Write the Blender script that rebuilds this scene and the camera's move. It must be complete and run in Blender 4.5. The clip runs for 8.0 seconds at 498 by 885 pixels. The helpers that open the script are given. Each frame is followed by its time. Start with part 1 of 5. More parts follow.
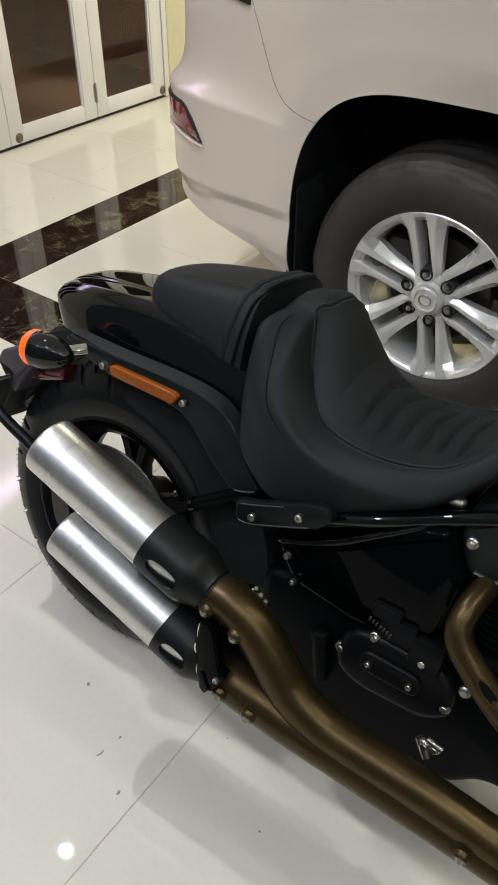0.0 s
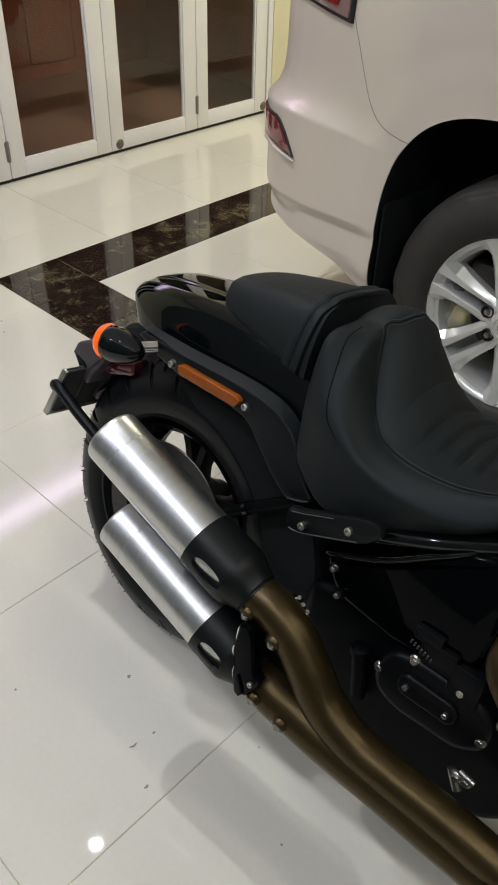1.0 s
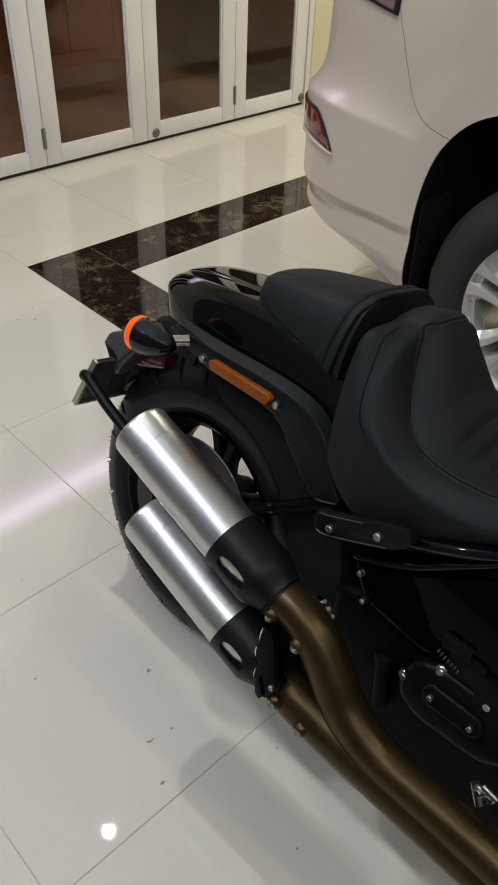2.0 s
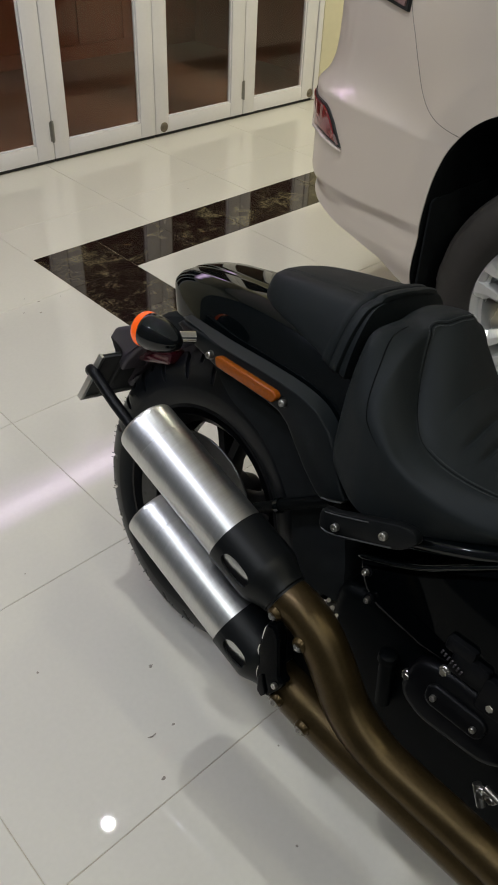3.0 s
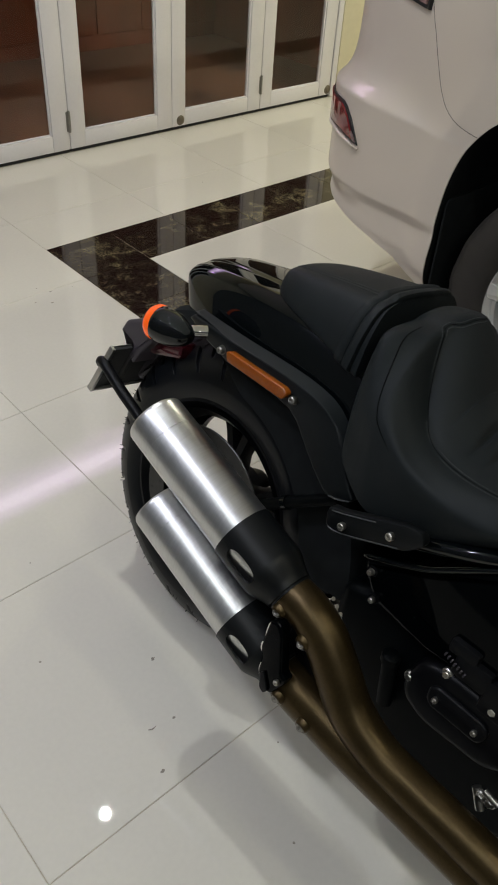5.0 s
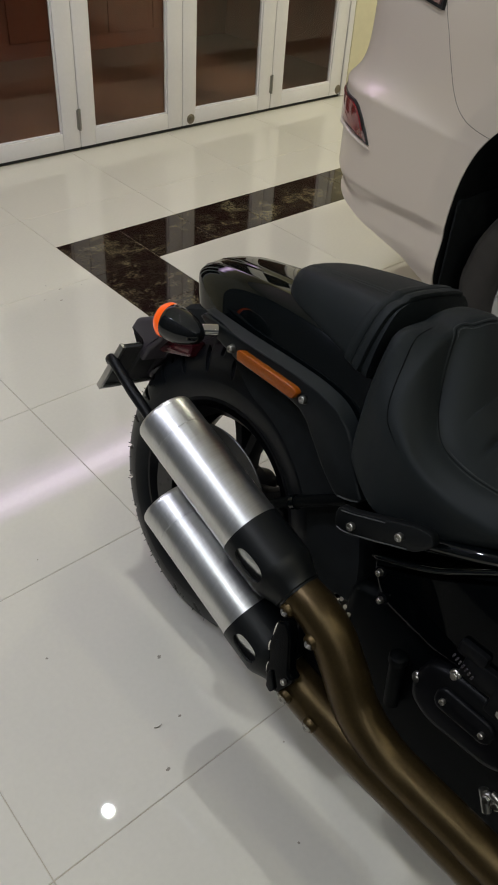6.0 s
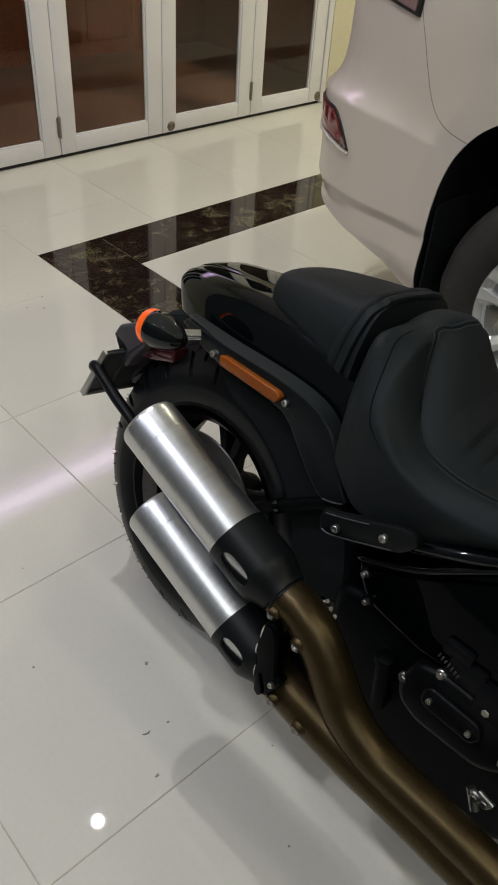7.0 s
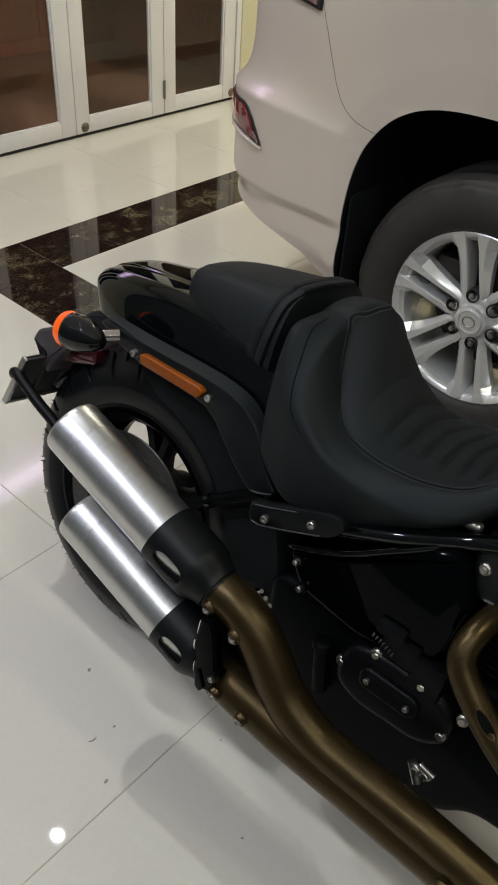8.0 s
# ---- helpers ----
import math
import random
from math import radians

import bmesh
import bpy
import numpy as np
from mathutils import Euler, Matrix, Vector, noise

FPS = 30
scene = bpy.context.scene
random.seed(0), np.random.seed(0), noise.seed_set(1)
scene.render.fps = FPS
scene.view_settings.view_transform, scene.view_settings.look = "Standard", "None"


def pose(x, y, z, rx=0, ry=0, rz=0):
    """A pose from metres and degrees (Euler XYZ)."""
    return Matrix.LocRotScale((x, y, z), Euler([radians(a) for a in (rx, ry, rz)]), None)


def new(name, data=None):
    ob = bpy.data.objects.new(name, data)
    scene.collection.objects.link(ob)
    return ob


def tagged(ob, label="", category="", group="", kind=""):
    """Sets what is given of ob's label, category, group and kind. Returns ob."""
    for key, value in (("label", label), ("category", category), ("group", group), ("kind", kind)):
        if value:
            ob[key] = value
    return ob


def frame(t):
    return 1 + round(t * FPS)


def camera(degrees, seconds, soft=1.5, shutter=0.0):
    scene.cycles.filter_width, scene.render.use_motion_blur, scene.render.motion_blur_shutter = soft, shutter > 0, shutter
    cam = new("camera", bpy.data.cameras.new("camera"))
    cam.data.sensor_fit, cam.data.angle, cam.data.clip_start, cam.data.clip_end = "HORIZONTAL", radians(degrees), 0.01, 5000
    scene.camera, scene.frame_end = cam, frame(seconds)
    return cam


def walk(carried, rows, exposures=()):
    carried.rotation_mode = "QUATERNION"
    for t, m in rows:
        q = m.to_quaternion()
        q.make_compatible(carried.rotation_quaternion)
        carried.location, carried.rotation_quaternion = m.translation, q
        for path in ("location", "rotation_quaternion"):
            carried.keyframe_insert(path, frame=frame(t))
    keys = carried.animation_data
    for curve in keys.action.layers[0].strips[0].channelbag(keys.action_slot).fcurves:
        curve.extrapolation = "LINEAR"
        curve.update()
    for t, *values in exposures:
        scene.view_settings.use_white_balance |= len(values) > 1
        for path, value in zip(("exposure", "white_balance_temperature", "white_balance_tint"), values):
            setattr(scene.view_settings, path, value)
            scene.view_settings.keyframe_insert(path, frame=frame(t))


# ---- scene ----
# Camera: a phone held at chest height beside a parked motorcycle.
cam = camera(36.0, 8.0, soft=1.9)
PATH = [
    (0, -1.3542, -2.6716, 1.4481, 50.441, -0.374, -53.527),
    (0.2, -1.3481, -2.6834, 1.4501, 50.966, -1.159, -52.243),
    (0.5, -1.3500, -2.6979, 1.4479, 51.471, -1.429, -49.947),
    (1, -1.3531, -2.6962, 1.4405, 51.550, -1.297, -46.057),
    (1.5, -1.3492, -2.6854, 1.4355, 51.265, -1.421, -44.132),
    (2, -1.3432, -2.6749, 1.4354, 50.905, -1.716, -43.373),
    (2.2, -1.3449, -2.6727, 1.4361, 50.833, -1.792, -43.240),
    (3.3, -1.3428, -2.6655, 1.4344, 50.465, -2.277, -42.448),
    (3.5, -1.3436, -2.6618, 1.4321, 50.408, -2.351, -42.272),
    (4, -1.3454, -2.6630, 1.4299, 50.305, -2.611, -41.946),
    (4.5, -1.3464, -2.6654, 1.4347, 50.246, -2.860, -41.766),
    (5, -1.3450, -2.6655, 1.4349, 50.166, -3.117, -41.257),
    (5.2, -1.3515, -2.6561, 1.4311, 50.110, -3.207, -40.982),
    (6.3, -1.3488, -2.6632, 1.4341, 50.116, -3.286, -40.525),
    (6.5, -1.3499, -2.6633, 1.4335, 50.278, -3.304, -40.775),
    (7, -1.3511, -2.6669, 1.4345, 50.602, -3.338, -41.924),
    (7.5, -1.3457, -2.6837, 1.4376, 50.781, -3.440, -44.056),
    (8, -1.3379, -2.6892, 1.4337, 50.805, -3.216, -47.742),
]
EXPOSURES = [(0.0, 0.24), (1.0, 0.04), (2.0, -0.18), (4.5, -0.26), (6.5, -0.34), (7.5, -0.27), (8.0, -0.18)]
walk(cam, [(t, pose(x, y, z, rx, ry, rz)) for t, x, y, z, rx, ry, rz in PATH], EXPOSURES)

# ---- light ----
def smoothstep(a, b, v):
    t = np.clip((v - a) / (b - a), 0, 1)
    return t * t * (3 - 2 * t)


CEILING = 3.0
world = bpy.data.worlds.new("night")
world.use_nodes = True
world.node_tree.nodes["Background"].inputs[0].default_value = (0.02, 0.025, 0.04, 1)
world.node_tree.nodes["Background"].inputs[1].default_value = 0.3
scene.world = world
# First three placed from floor glints; the rest are added, unseen, to spread light.
DOWNLIGHTS = [(-0.47, -0.80), (2.48, -1.745), (2.465, -3.12), (-0.47, -3.60), (2.48, -4.60), (2.48, -0.43), (0.95, -4.60),
              (-1.75, -1.50), (-1.75, -3.30), (-1.75, -5.10), (-2.40, -0.60), (-2.40, -2.40), (-2.40, -4.20)]
LAMP_WATTS = 37.0
WARM_WHITE, CREAM_WHITE, LILAC_WHITE = (0.945, 0.935, 0.74), (0.925, 0.98, 0.975), (0.912, 0.953, 1.13)
TUBE_STRENGTH = 6.2


def downlight_lamp(x, y):
    data = bpy.data.lights.new("downlight_lamp", "AREA")
    south = y < -2.0 and -1.0 < x < 2.0
    main = (x, y) == DOWNLIGHTS[0]
    data.shape, data.size, data.energy = "DISK", 0.050 if main else 0.11, LAMP_WATTS * (0.30 if south else 0.60 if main else 1.0 if x > 2.0 else 0.46 if y > -2.0 else 0.25)
    data.color = WARM_WHITE if x > 2.0 or south else LILAC_WHITE if y > -2.0 and not main else CREAM_WHITE
    ob = new("downlight_lamp", data)
    ob.location = (x, y, CEILING - 0.016)
    return ob


for dx, dy in DOWNLIGHTS:
    downlight_lamp(dx, dy)


# ---- materials ----
def material(name, colour, rough=0.5, metal=0.0, vary=0.06, grain=40.0, patch=3.0, bump=0.0, bump_scale=200.0,
             coat=0.0, coat_rough=0.05, rough_vary=0.08, stretch=(1, 1, 1), random=0.0, spec=0.5):
    """A surface with colour variation at two scales, uneven gloss and fine relief."""
    m = bpy.data.materials.new(name)
    m.use_nodes = True
    nt = m.node_tree
    n, ln = nt.nodes, nt.links
    b = n["Principled BSDF"]
    tc = n.new("ShaderNodeTexCoord")
    mp = n.new("ShaderNodeMapping")
    mp.inputs["Scale"].default_value = stretch
    ln.new(tc.outputs["Object"], mp.inputs["Vector"])
    fine, large = n.new("ShaderNodeTexNoise"), n.new("ShaderNodeTexNoise")
    fine.inputs["Scale"].default_value, large.inputs["Scale"].default_value = grain, patch
    fine.inputs["Detail"].default_value, large.inputs["Detail"].default_value = 6.0, 4.0
    for t in (fine, large):
        ln.new(mp.outputs["Vector"], t.inputs["Vector"])
    add = n.new("ShaderNodeMath")
    add.operation = "ADD"
    ln.new(fine.outputs[0], add.inputs[0])
    ln.new(large.outputs[0], add.inputs[1])
    last = add.outputs[0]
    if random:
        oi, mul, add2 = n.new("ShaderNodeObjectInfo"), n.new("ShaderNodeMath"), n.new("ShaderNodeMath")
        mul.operation, add2.operation = "MULTIPLY_ADD", "ADD"
        mul.inputs[1].default_value, mul.inputs[2].default_value = random, -random / 2
        ln.new(oi.outputs["Random"], mul.inputs[0])
        ln.new(last, add2.inputs[0])
        ln.new(mul.outputs[0], add2.inputs[1])
        last = add2.outputs[0]
    ramp = n.new("ShaderNodeMapRange")
    ramp.inputs["From Min"].default_value, ramp.inputs["From Max"].default_value = 0.6, 1.4
    ramp.inputs["To Min"].default_value, ramp.inputs["To Max"].default_value = 1 - vary, 1 + vary
    ln.new(last, ramp.inputs["Value"])
    mix = n.new("ShaderNodeMix")
    mix.data_type, mix.blend_type = "RGBA", "MULTIPLY"
    mix.inputs["Factor"].default_value = 1.0
    mix.inputs[6].default_value = (*colour, 1)
    ln.new(ramp.outputs[0], mix.inputs[7])
    ln.new(mix.outputs[2], b.inputs["Base Color"])
    rr = n.new("ShaderNodeMapRange")
    rr.inputs["From Min"].default_value, rr.inputs["From Max"].default_value = 0.3, 0.7
    rr.inputs["To Min"].default_value = max(0.0, rough * (1 - rough_vary))
    rr.inputs["To Max"].default_value = min(1.0, rough * (1 + rough_vary))
    ln.new(large.outputs[0], rr.inputs["Value"])
    ln.new(rr.outputs[0], b.inputs["Roughness"])
    b.inputs["Metallic"].default_value = metal
    b.inputs["Specular IOR Level"].default_value = spec
    b.inputs["Coat Weight"].default_value, b.inputs["Coat Roughness"].default_value = coat, coat_rough
    if bump:
        tex, bn = n.new("ShaderNodeTexNoise"), n.new("ShaderNodeBump")
        tex.inputs["Scale"].default_value, tex.inputs["Detail"].default_value = bump_scale, 3.0
        bn.inputs["Strength"].default_value, bn.inputs["Distance"].default_value = bump, 0.002
        ln.new(mp.outputs["Vector"], tex.inputs["Vector"])
        ln.new(tex.outputs[0], bn.inputs["Height"])
        ln.new(bn.outputs[0], b.inputs["Normal"])
    return m


def marble(name):
    """Dark brown polished marble with broken golden veins."""
    m = bpy.data.materials.new(name)
    m.use_nodes = True
    nt = m.node_tree
    n, ln = nt.nodes, nt.links
    b = n["Principled BSDF"]
    tc, oi = n.new("ShaderNodeTexCoord"), n.new("ShaderNodeObjectInfo")
    off = n.new("ShaderNodeVectorMath")
    off.operation = "MULTIPLY_ADD"
    off.inputs[1].default_value = (9, 7, 5)
    ln.new(oi.outputs["Random"], off.inputs[0])
    ln.new(tc.outputs["Object"], off.inputs[2])
    warp = n.new("ShaderNodeTexNoise")
    warp.inputs["Scale"].default_value, warp.inputs["Detail"].default_value = 9.0, 6.0
    ln.new(off.outputs[0], warp.inputs["Vector"])
    wv = n.new("ShaderNodeVectorMath")
    wv.operation = "MULTIPLY_ADD"
    wv.inputs[1].default_value = (0.22, 0.22, 0.22)
    ln.new(warp.outputs["Color"], wv.inputs[0])
    ln.new(off.outputs[0], wv.inputs[2])
    def ramped(scale, detail, vec, lo, hi, top=1.0):
        t, r = n.new("ShaderNodeTexNoise"), n.new("ShaderNodeMapRange")
        t.inputs["Scale"].default_value, t.inputs["Detail"].default_value = scale, detail
        r.inputs["From Min"].default_value, r.inputs["From Max"].default_value, r.inputs["To Max"].default_value = lo, hi, top
        ln.new(vec, t.inputs["Vector"])
        ln.new(t.outputs[0], r.inputs["Value"])
        return r.outputs[0]

    def math_node(op, a, b):
        m_ = n.new("ShaderNodeMath")
        m_.operation = op
        for i, v in enumerate((a, b)):
            if isinstance(v, float):
                m_.inputs[i].default_value = v
            else:
                ln.new(v, m_.inputs[i])
        return m_.outputs[0]

    # broken clusters: the edges of warped cells, thick and thin, eaten away by patches and grain
    def veins(scale, width):
        cells, r = n.new("ShaderNodeTexVoronoi"), n.new("ShaderNodeMapRange")
        cells.feature = "DISTANCE_TO_EDGE"
        cells.inputs["Scale"].default_value = scale
        ln.new(wv.outputs[0], cells.inputs["Vector"])
        r.inputs["From Min"].default_value, r.inputs["From Max"].default_value = 0.0, width
        r.inputs["To Min"].default_value, r.inputs["To Max"].default_value = 1.0, 0.0
        ln.new(cells.outputs["Distance"], r.inputs["Value"])
        return r.outputs[0]

    wide = math_node("MULTIPLY", veins(7.0, 0.20), ramped(6.0, 3.0, off.outputs[0], 0.47, 0.60))
    thin = math_node("MULTIPLY", veins(24.0, 0.16), ramped(9.0, 3.0, off.outputs[0], 0.44, 0.62, 0.55))
    both = math_node("MAXIMUM", wide, thin)
    mul2 = n.new("ShaderNodeMath")
    mul2.operation = "MULTIPLY"
    ln.new(both, mul2.inputs[0])
    ln.new(ramped(150.0, 5.0, off.outputs[0], 0.44, 0.58), mul2.inputs[1])
    mix = n.new("ShaderNodeMix")
    mix.data_type = "RGBA"
    mix.inputs[6].default_value, mix.inputs[7].default_value = (0.016, 0.008, 0.007, 1), (0.18, 0.155, 0.09, 1)
    ln.new(mul2.outputs[0], mix.inputs["Factor"])
    ln.new(mix.outputs[2], b.inputs["Base Color"])
    b.inputs["Roughness"].default_value = 0.05
    return m


def emitter(name, colour, strength):
    m = bpy.data.materials.new(name)
    m.use_nodes = True
    b = m.node_tree.nodes["Principled BSDF"]
    b.inputs["Base Color"].default_value = (*colour, 1)
    b.inputs["Emission Color"].default_value = (*colour, 1)
    b.inputs["Emission Strength"].default_value = strength
    return m


def clear(name, colour, rough=0.02, ior=1.45):
    m = bpy.data.materials.new(name)
    m.use_nodes = True
    b = m.node_tree.nodes["Principled BSDF"]
    b.inputs["Base Color"].default_value = (*colour, 1)
    b.inputs["Roughness"].default_value = rough
    b.inputs["Transmission Weight"].default_value = 1.0
    b.inputs["IOR"].default_value = ior
    return m


TILE = material("polished_tile", (0.65, 0.617, 0.548), 0.016, vary=0.03, grain=90, patch=2.2, rough_vary=0.35, random=0.10, bump=0.012, bump_scale=14)
MARBLE = marble("dark_marble")
GROUT = material("grout", (0.46, 0.41, 0.32), 0.9, vary=0.2)
DIRT = material("dried_mud", (0.26, 0.23, 0.19), 0.95, vary=0.3)
WHITE_PAINT = material("white_door_paint", (0.72, 0.69, 0.695), 0.38, vary=0.03, grain=60, patch=2, bump=0.03, bump_scale=60)
YELLOW_WALL = material("cream_wall_paint", (0.66, 0.60, 0.42), 0.7, vary=0.04, grain=25, bump=0.05, bump_scale=120)
CEILING_PAINT = material("ceiling_paint", (0.78, 0.77, 0.75), 0.85, vary=0.02)
# For the unseen walls, kept dark so gloss parts reflect little light.
UNSEEN_DARK_WALL = material("unseen_dark_wall", (0.10, 0.106, 0.115), 0.8, vary=0.1)
DARK_WOOD = material("dark_wood", (0.15, 0.048, 0.026), 0.35, vary=0.35, grain=14, patch=2, stretch=(6, 6, 0.6))
ROOM_FLOOR = material("dark_floor", (0.13, 0.062, 0.038), 0.5, vary=0.2)
GLASS = clear("door_glass", (0.80, 0.74, 0.70), 0.0, 1.33)
RUBBER_SEAL = material("black_gasket", (0.012, 0.012, 0.012), 0.7)
BRASS = material("aged_brass", (0.22, 0.19, 0.15), 0.5, 1.0, vary=0.2)
STEEL_HINGE = material("dull_hinge_steel", (0.28, 0.27, 0.25), 0.45, 1.0, vary=0.15)
# Glow of the added strip lamp, weaker in its outer bands.
TUBE_GLOW = emitter("tube_glow", (0.90, 0.70, 1.0), TUBE_STRENGTH)
TUBE_DIM = emitter("tube_glow_side", (0.86, 0.62, 1.0), TUBE_STRENGTH * 0.55)
TUBE_EDGE = emitter("tube_glow_edge", (0.84, 0.60, 1.0), TUBE_STRENGTH * 0.2)
LAMP_TRIM = material("lamp_trim", (0.75, 0.75, 0.73), 0.4)

GLOSS_BLACK = material("gloss_black_paint", (0.0016, 0.0026, 0.0030), 0.02, vary=0.1, spec=0.40)
EDGE_GREY = material("edge_line_grey", (0.045, 0.048, 0.050), 0.4, vary=0.1)
MATT_BLACK = material("matt_black_metal", (0.0026, 0.0028, 0.0035), 0.40, vary=0.12, bump=0.05, bump_scale=400, spec=0.16)
SATIN_BLACK = material("satin_black_shield", (0.0036, 0.0043, 0.0047), 0.42, vary=0.1, bump=0.06, bump_scale=300, spec=0.24)
ROCKER_BLACK = material("satin_black_rocker", (0.0065, 0.0075, 0.0085), 0.45, vary=0.1, bump=0.08, bump_scale=700, spec=0.3)
TANK_BLACK = material("black_tank_plastic", (0.0009, 0.0013, 0.0016), 0.05, vary=0.1, spec=0.07)
STRUT_BLACK = material("strut_black_powder", (0.0036, 0.0050, 0.0056), 0.42, vary=0.1, bump=0.06, bump_scale=500, spec=0.27)
# Lighter copy of the strut's black: light on the bevel put into its colour.
LIT_BEVEL_BLACK = material("lit_bevel_powder", (0.0080, 0.0105, 0.0115), 0.45, vary=0.1, bump=0.06, bump_scale=500, spec=0.4)
WRINKLE_BLACK = material("wrinkle_black_castings", (0.0012, 0.0018, 0.0021), 0.45, vary=0.15, bump=0.2, bump_scale=900, spec=0.06)
VINYL = material("black_seat_vinyl", (0.0090, 0.0118, 0.0130), 0.52, vary=0.12, grain=500, patch=9, bump=0.28, bump_scale=1100, spec=0.18)
WELT_BLACK = material("welt_black", (0.0012, 0.0013, 0.0015), 0.7, spec=0.1)
THREAD = material("grey_thread", (0.036, 0.040, 0.042), 0.8)
DARK_RED = material("dark_red_lens", (0.050, 0.004, 0.008), 0.15, vary=0.2, coat=0.6)
TYRE_RUBBER = material("tyre_rubber", (0.0042, 0.0050, 0.0062), 0.36, vary=0.2, grain=60, patch=6, bump=0.05, bump_scale=300, spec=0.21)
BRUSHED = material("brushed_stainless", (0.62, 0.62, 0.615), 0.34, 1.0, vary=0.08, grain=12, patch=5, stretch=(40, 3, 3), rough_vary=0.06)
BRONZE = material("bronze_ceramic_coat", (0.060, 0.040, 0.0158), 0.32, 0.80, vary=0.26, grain=220, patch=14, bump=0.10, bump_scale=700)
CHROME = material("chrome", (0.70, 0.69, 0.67), 0.10, 1.0, vary=0.05)
ZINC = material("zinc_bolt", (0.40, 0.385, 0.355), 0.34, 1.0, vary=0.2, grain=200)
AMBER = material("amber_lens", (0.24, 0.058, 0.003), 0.20, vary=0.3, grain=300, bump=0.35, bump_scale=350, coat=0.25, spec=0.25)
ORANGE = material("orange_lens", (0.78, 0.085, 0.004), 0.25, vary=0.15, grain=200, coat=0.3, spec=0.3)
# Faint glow added to brighten the orange of the lens.
ORANGE.node_tree.nodes["Principled BSDF"].inputs["Emission Color"].default_value = (1.0, 0.14, 0.01, 1)
ORANGE.node_tree.nodes["Principled BSDF"].inputs["Emission Strength"].default_value = 0.35
RED_LENS = material("red_lens", (0.20, 0.012, 0.014), 0.12, vary=0.25, grain=60, coat=1.0)
CLEAR_LENS = material("pale_lens", (0.24, 0.15, 0.14), 0.12, vary=0.2, grain=80, coat=1.0)
PLATE_METAL = material("plate_edge_aluminium", (0.45, 0.44, 0.42), 0.4, 1.0, vary=0.15)
PLASTIC_GREY = material("dark_grey_plastic", (0.040, 0.034, 0.041), 0.45, vary=0.12, bump=0.06, bump_scale=300)
DISC_STEEL = material("brake_disc_steel", (0.062, 0.062, 0.062), 0.30, 1.0, vary=0.15, grain=120)

CAR_PAINT = material("champagne_car_paint", (0.675, 0.592, 0.515), 0.33, 0.25, vary=0.02, grain=900, patch=1.5, coat=0.5, coat_rough=0.03)
SHUT_LINE = material("panel_gap_shade", (0.15, 0.125, 0.11), 0.8)
CAR_PLASTIC = material("car_black_plastic", (0.012, 0.012, 0.012), 0.6, vary=0.15)
CAR_GLASS = material("tinted_car_glass", (0.01, 0.012, 0.012), 0.05, coat=0.5)
CAR_TYRE = material("car_tyre_rubber", (0.026, 0.0225, 0.0195), 0.62, vary=0.25, grain=30, patch=8, bump=0.1, bump_scale=150)
ALLOY = material("silver_alloy", (0.78, 0.775, 0.765), 0.27, 0.60, vary=0.05, grain=200, coat=0.6)
LINER = material("arch_liner_felt", (0.0105, 0.0118, 0.0122), 0.95, vary=0.3, spec=0.1)
DARK_METAL = material("dark_brake_metal", (0.05, 0.045, 0.04), 0.5, 0.8, vary=0.3)


# ---- mesh tools ----
def mesh_object(name, bm, mat, angle=35):
    me = bpy.data.meshes.new(name)
    bmesh.ops.recalc_face_normals(bm, faces=bm.faces)
    bm.to_mesh(me)
    bm.free()
    me.materials.append(mat)
    me.shade_smooth()
    me.set_sharp_from_angle(angle=radians(angle))
    return me


def part(name, bm, mat, parent, label="", angle=35):
    ob = new(name, mesh_object(name, bm, mat, angle))
    ob.parent = parent
    if label:
        tagged(ob, label)
    return ob


def solid(name, bm, mat, label, category, group="", kind="", angle=35):
    return tagged(new(name, mesh_object(name, bm, mat, angle)), label, category, group, kind)


def box(bm, lo, hi, bevel=0.0, seg=2):
    vs = [bm.verts.new((x, y, z)) for x in (lo[0], hi[0]) for y in (lo[1], hi[1]) for z in (lo[2], hi[2])]
    fs = [bm.faces.new([vs[i] for i in q]) for q in ((0, 1, 3, 2), (4, 6, 7, 5), (0, 4, 5, 1), (2, 3, 7, 6), (0, 2, 6, 4), (1, 5, 7, 3))]
    if bevel:
        bmesh.ops.bevel(bm, geom=list({e for f in fs for e in f.edges}), offset=bevel, segments=seg, affect="EDGES", profile=0.5)
    return bm


def boxed(lo, hi, bevel=0.0, seg=2):
    return box(bmesh.new(), lo, hi, bevel, seg)


def loft(bm, rings, closed=True, caps=True):
    vr = [[bm.verts.new(p) for p in r] for r in rings]
    n = len(vr[0])
    for a, b in zip(vr, vr[1:]):
        for i in range(n if closed else n - 1):
            j = (i + 1) % n
            bm.faces.new((a[i], a[j], b[j], b[i]))
    if caps and closed:
        bm.faces.new(vr[0])
        bm.faces.new(vr[-1])
    return bm


def smooth_path(pts, per=8):
    """A Catmull-Rom curve through the points (any dimension)."""
    p = np.array(pts, float)
    p = np.vstack([2 * p[0] - p[1], p, 2 * p[-1] - p[-2]])
    out = []
    for i in range(1, len(p) - 2):
        for k in range(per):
            t = k / per
            a, b, c, d = p[i - 1], p[i], p[i + 1], p[i + 2]
            out.append(0.5 * (2 * b + (c - a) * t + (2 * a - 5 * b + 4 * c - d) * t * t + (3 * b - a - 3 * c + d) * t ** 3))
    out.append(p[-2])
    return np.array(out)


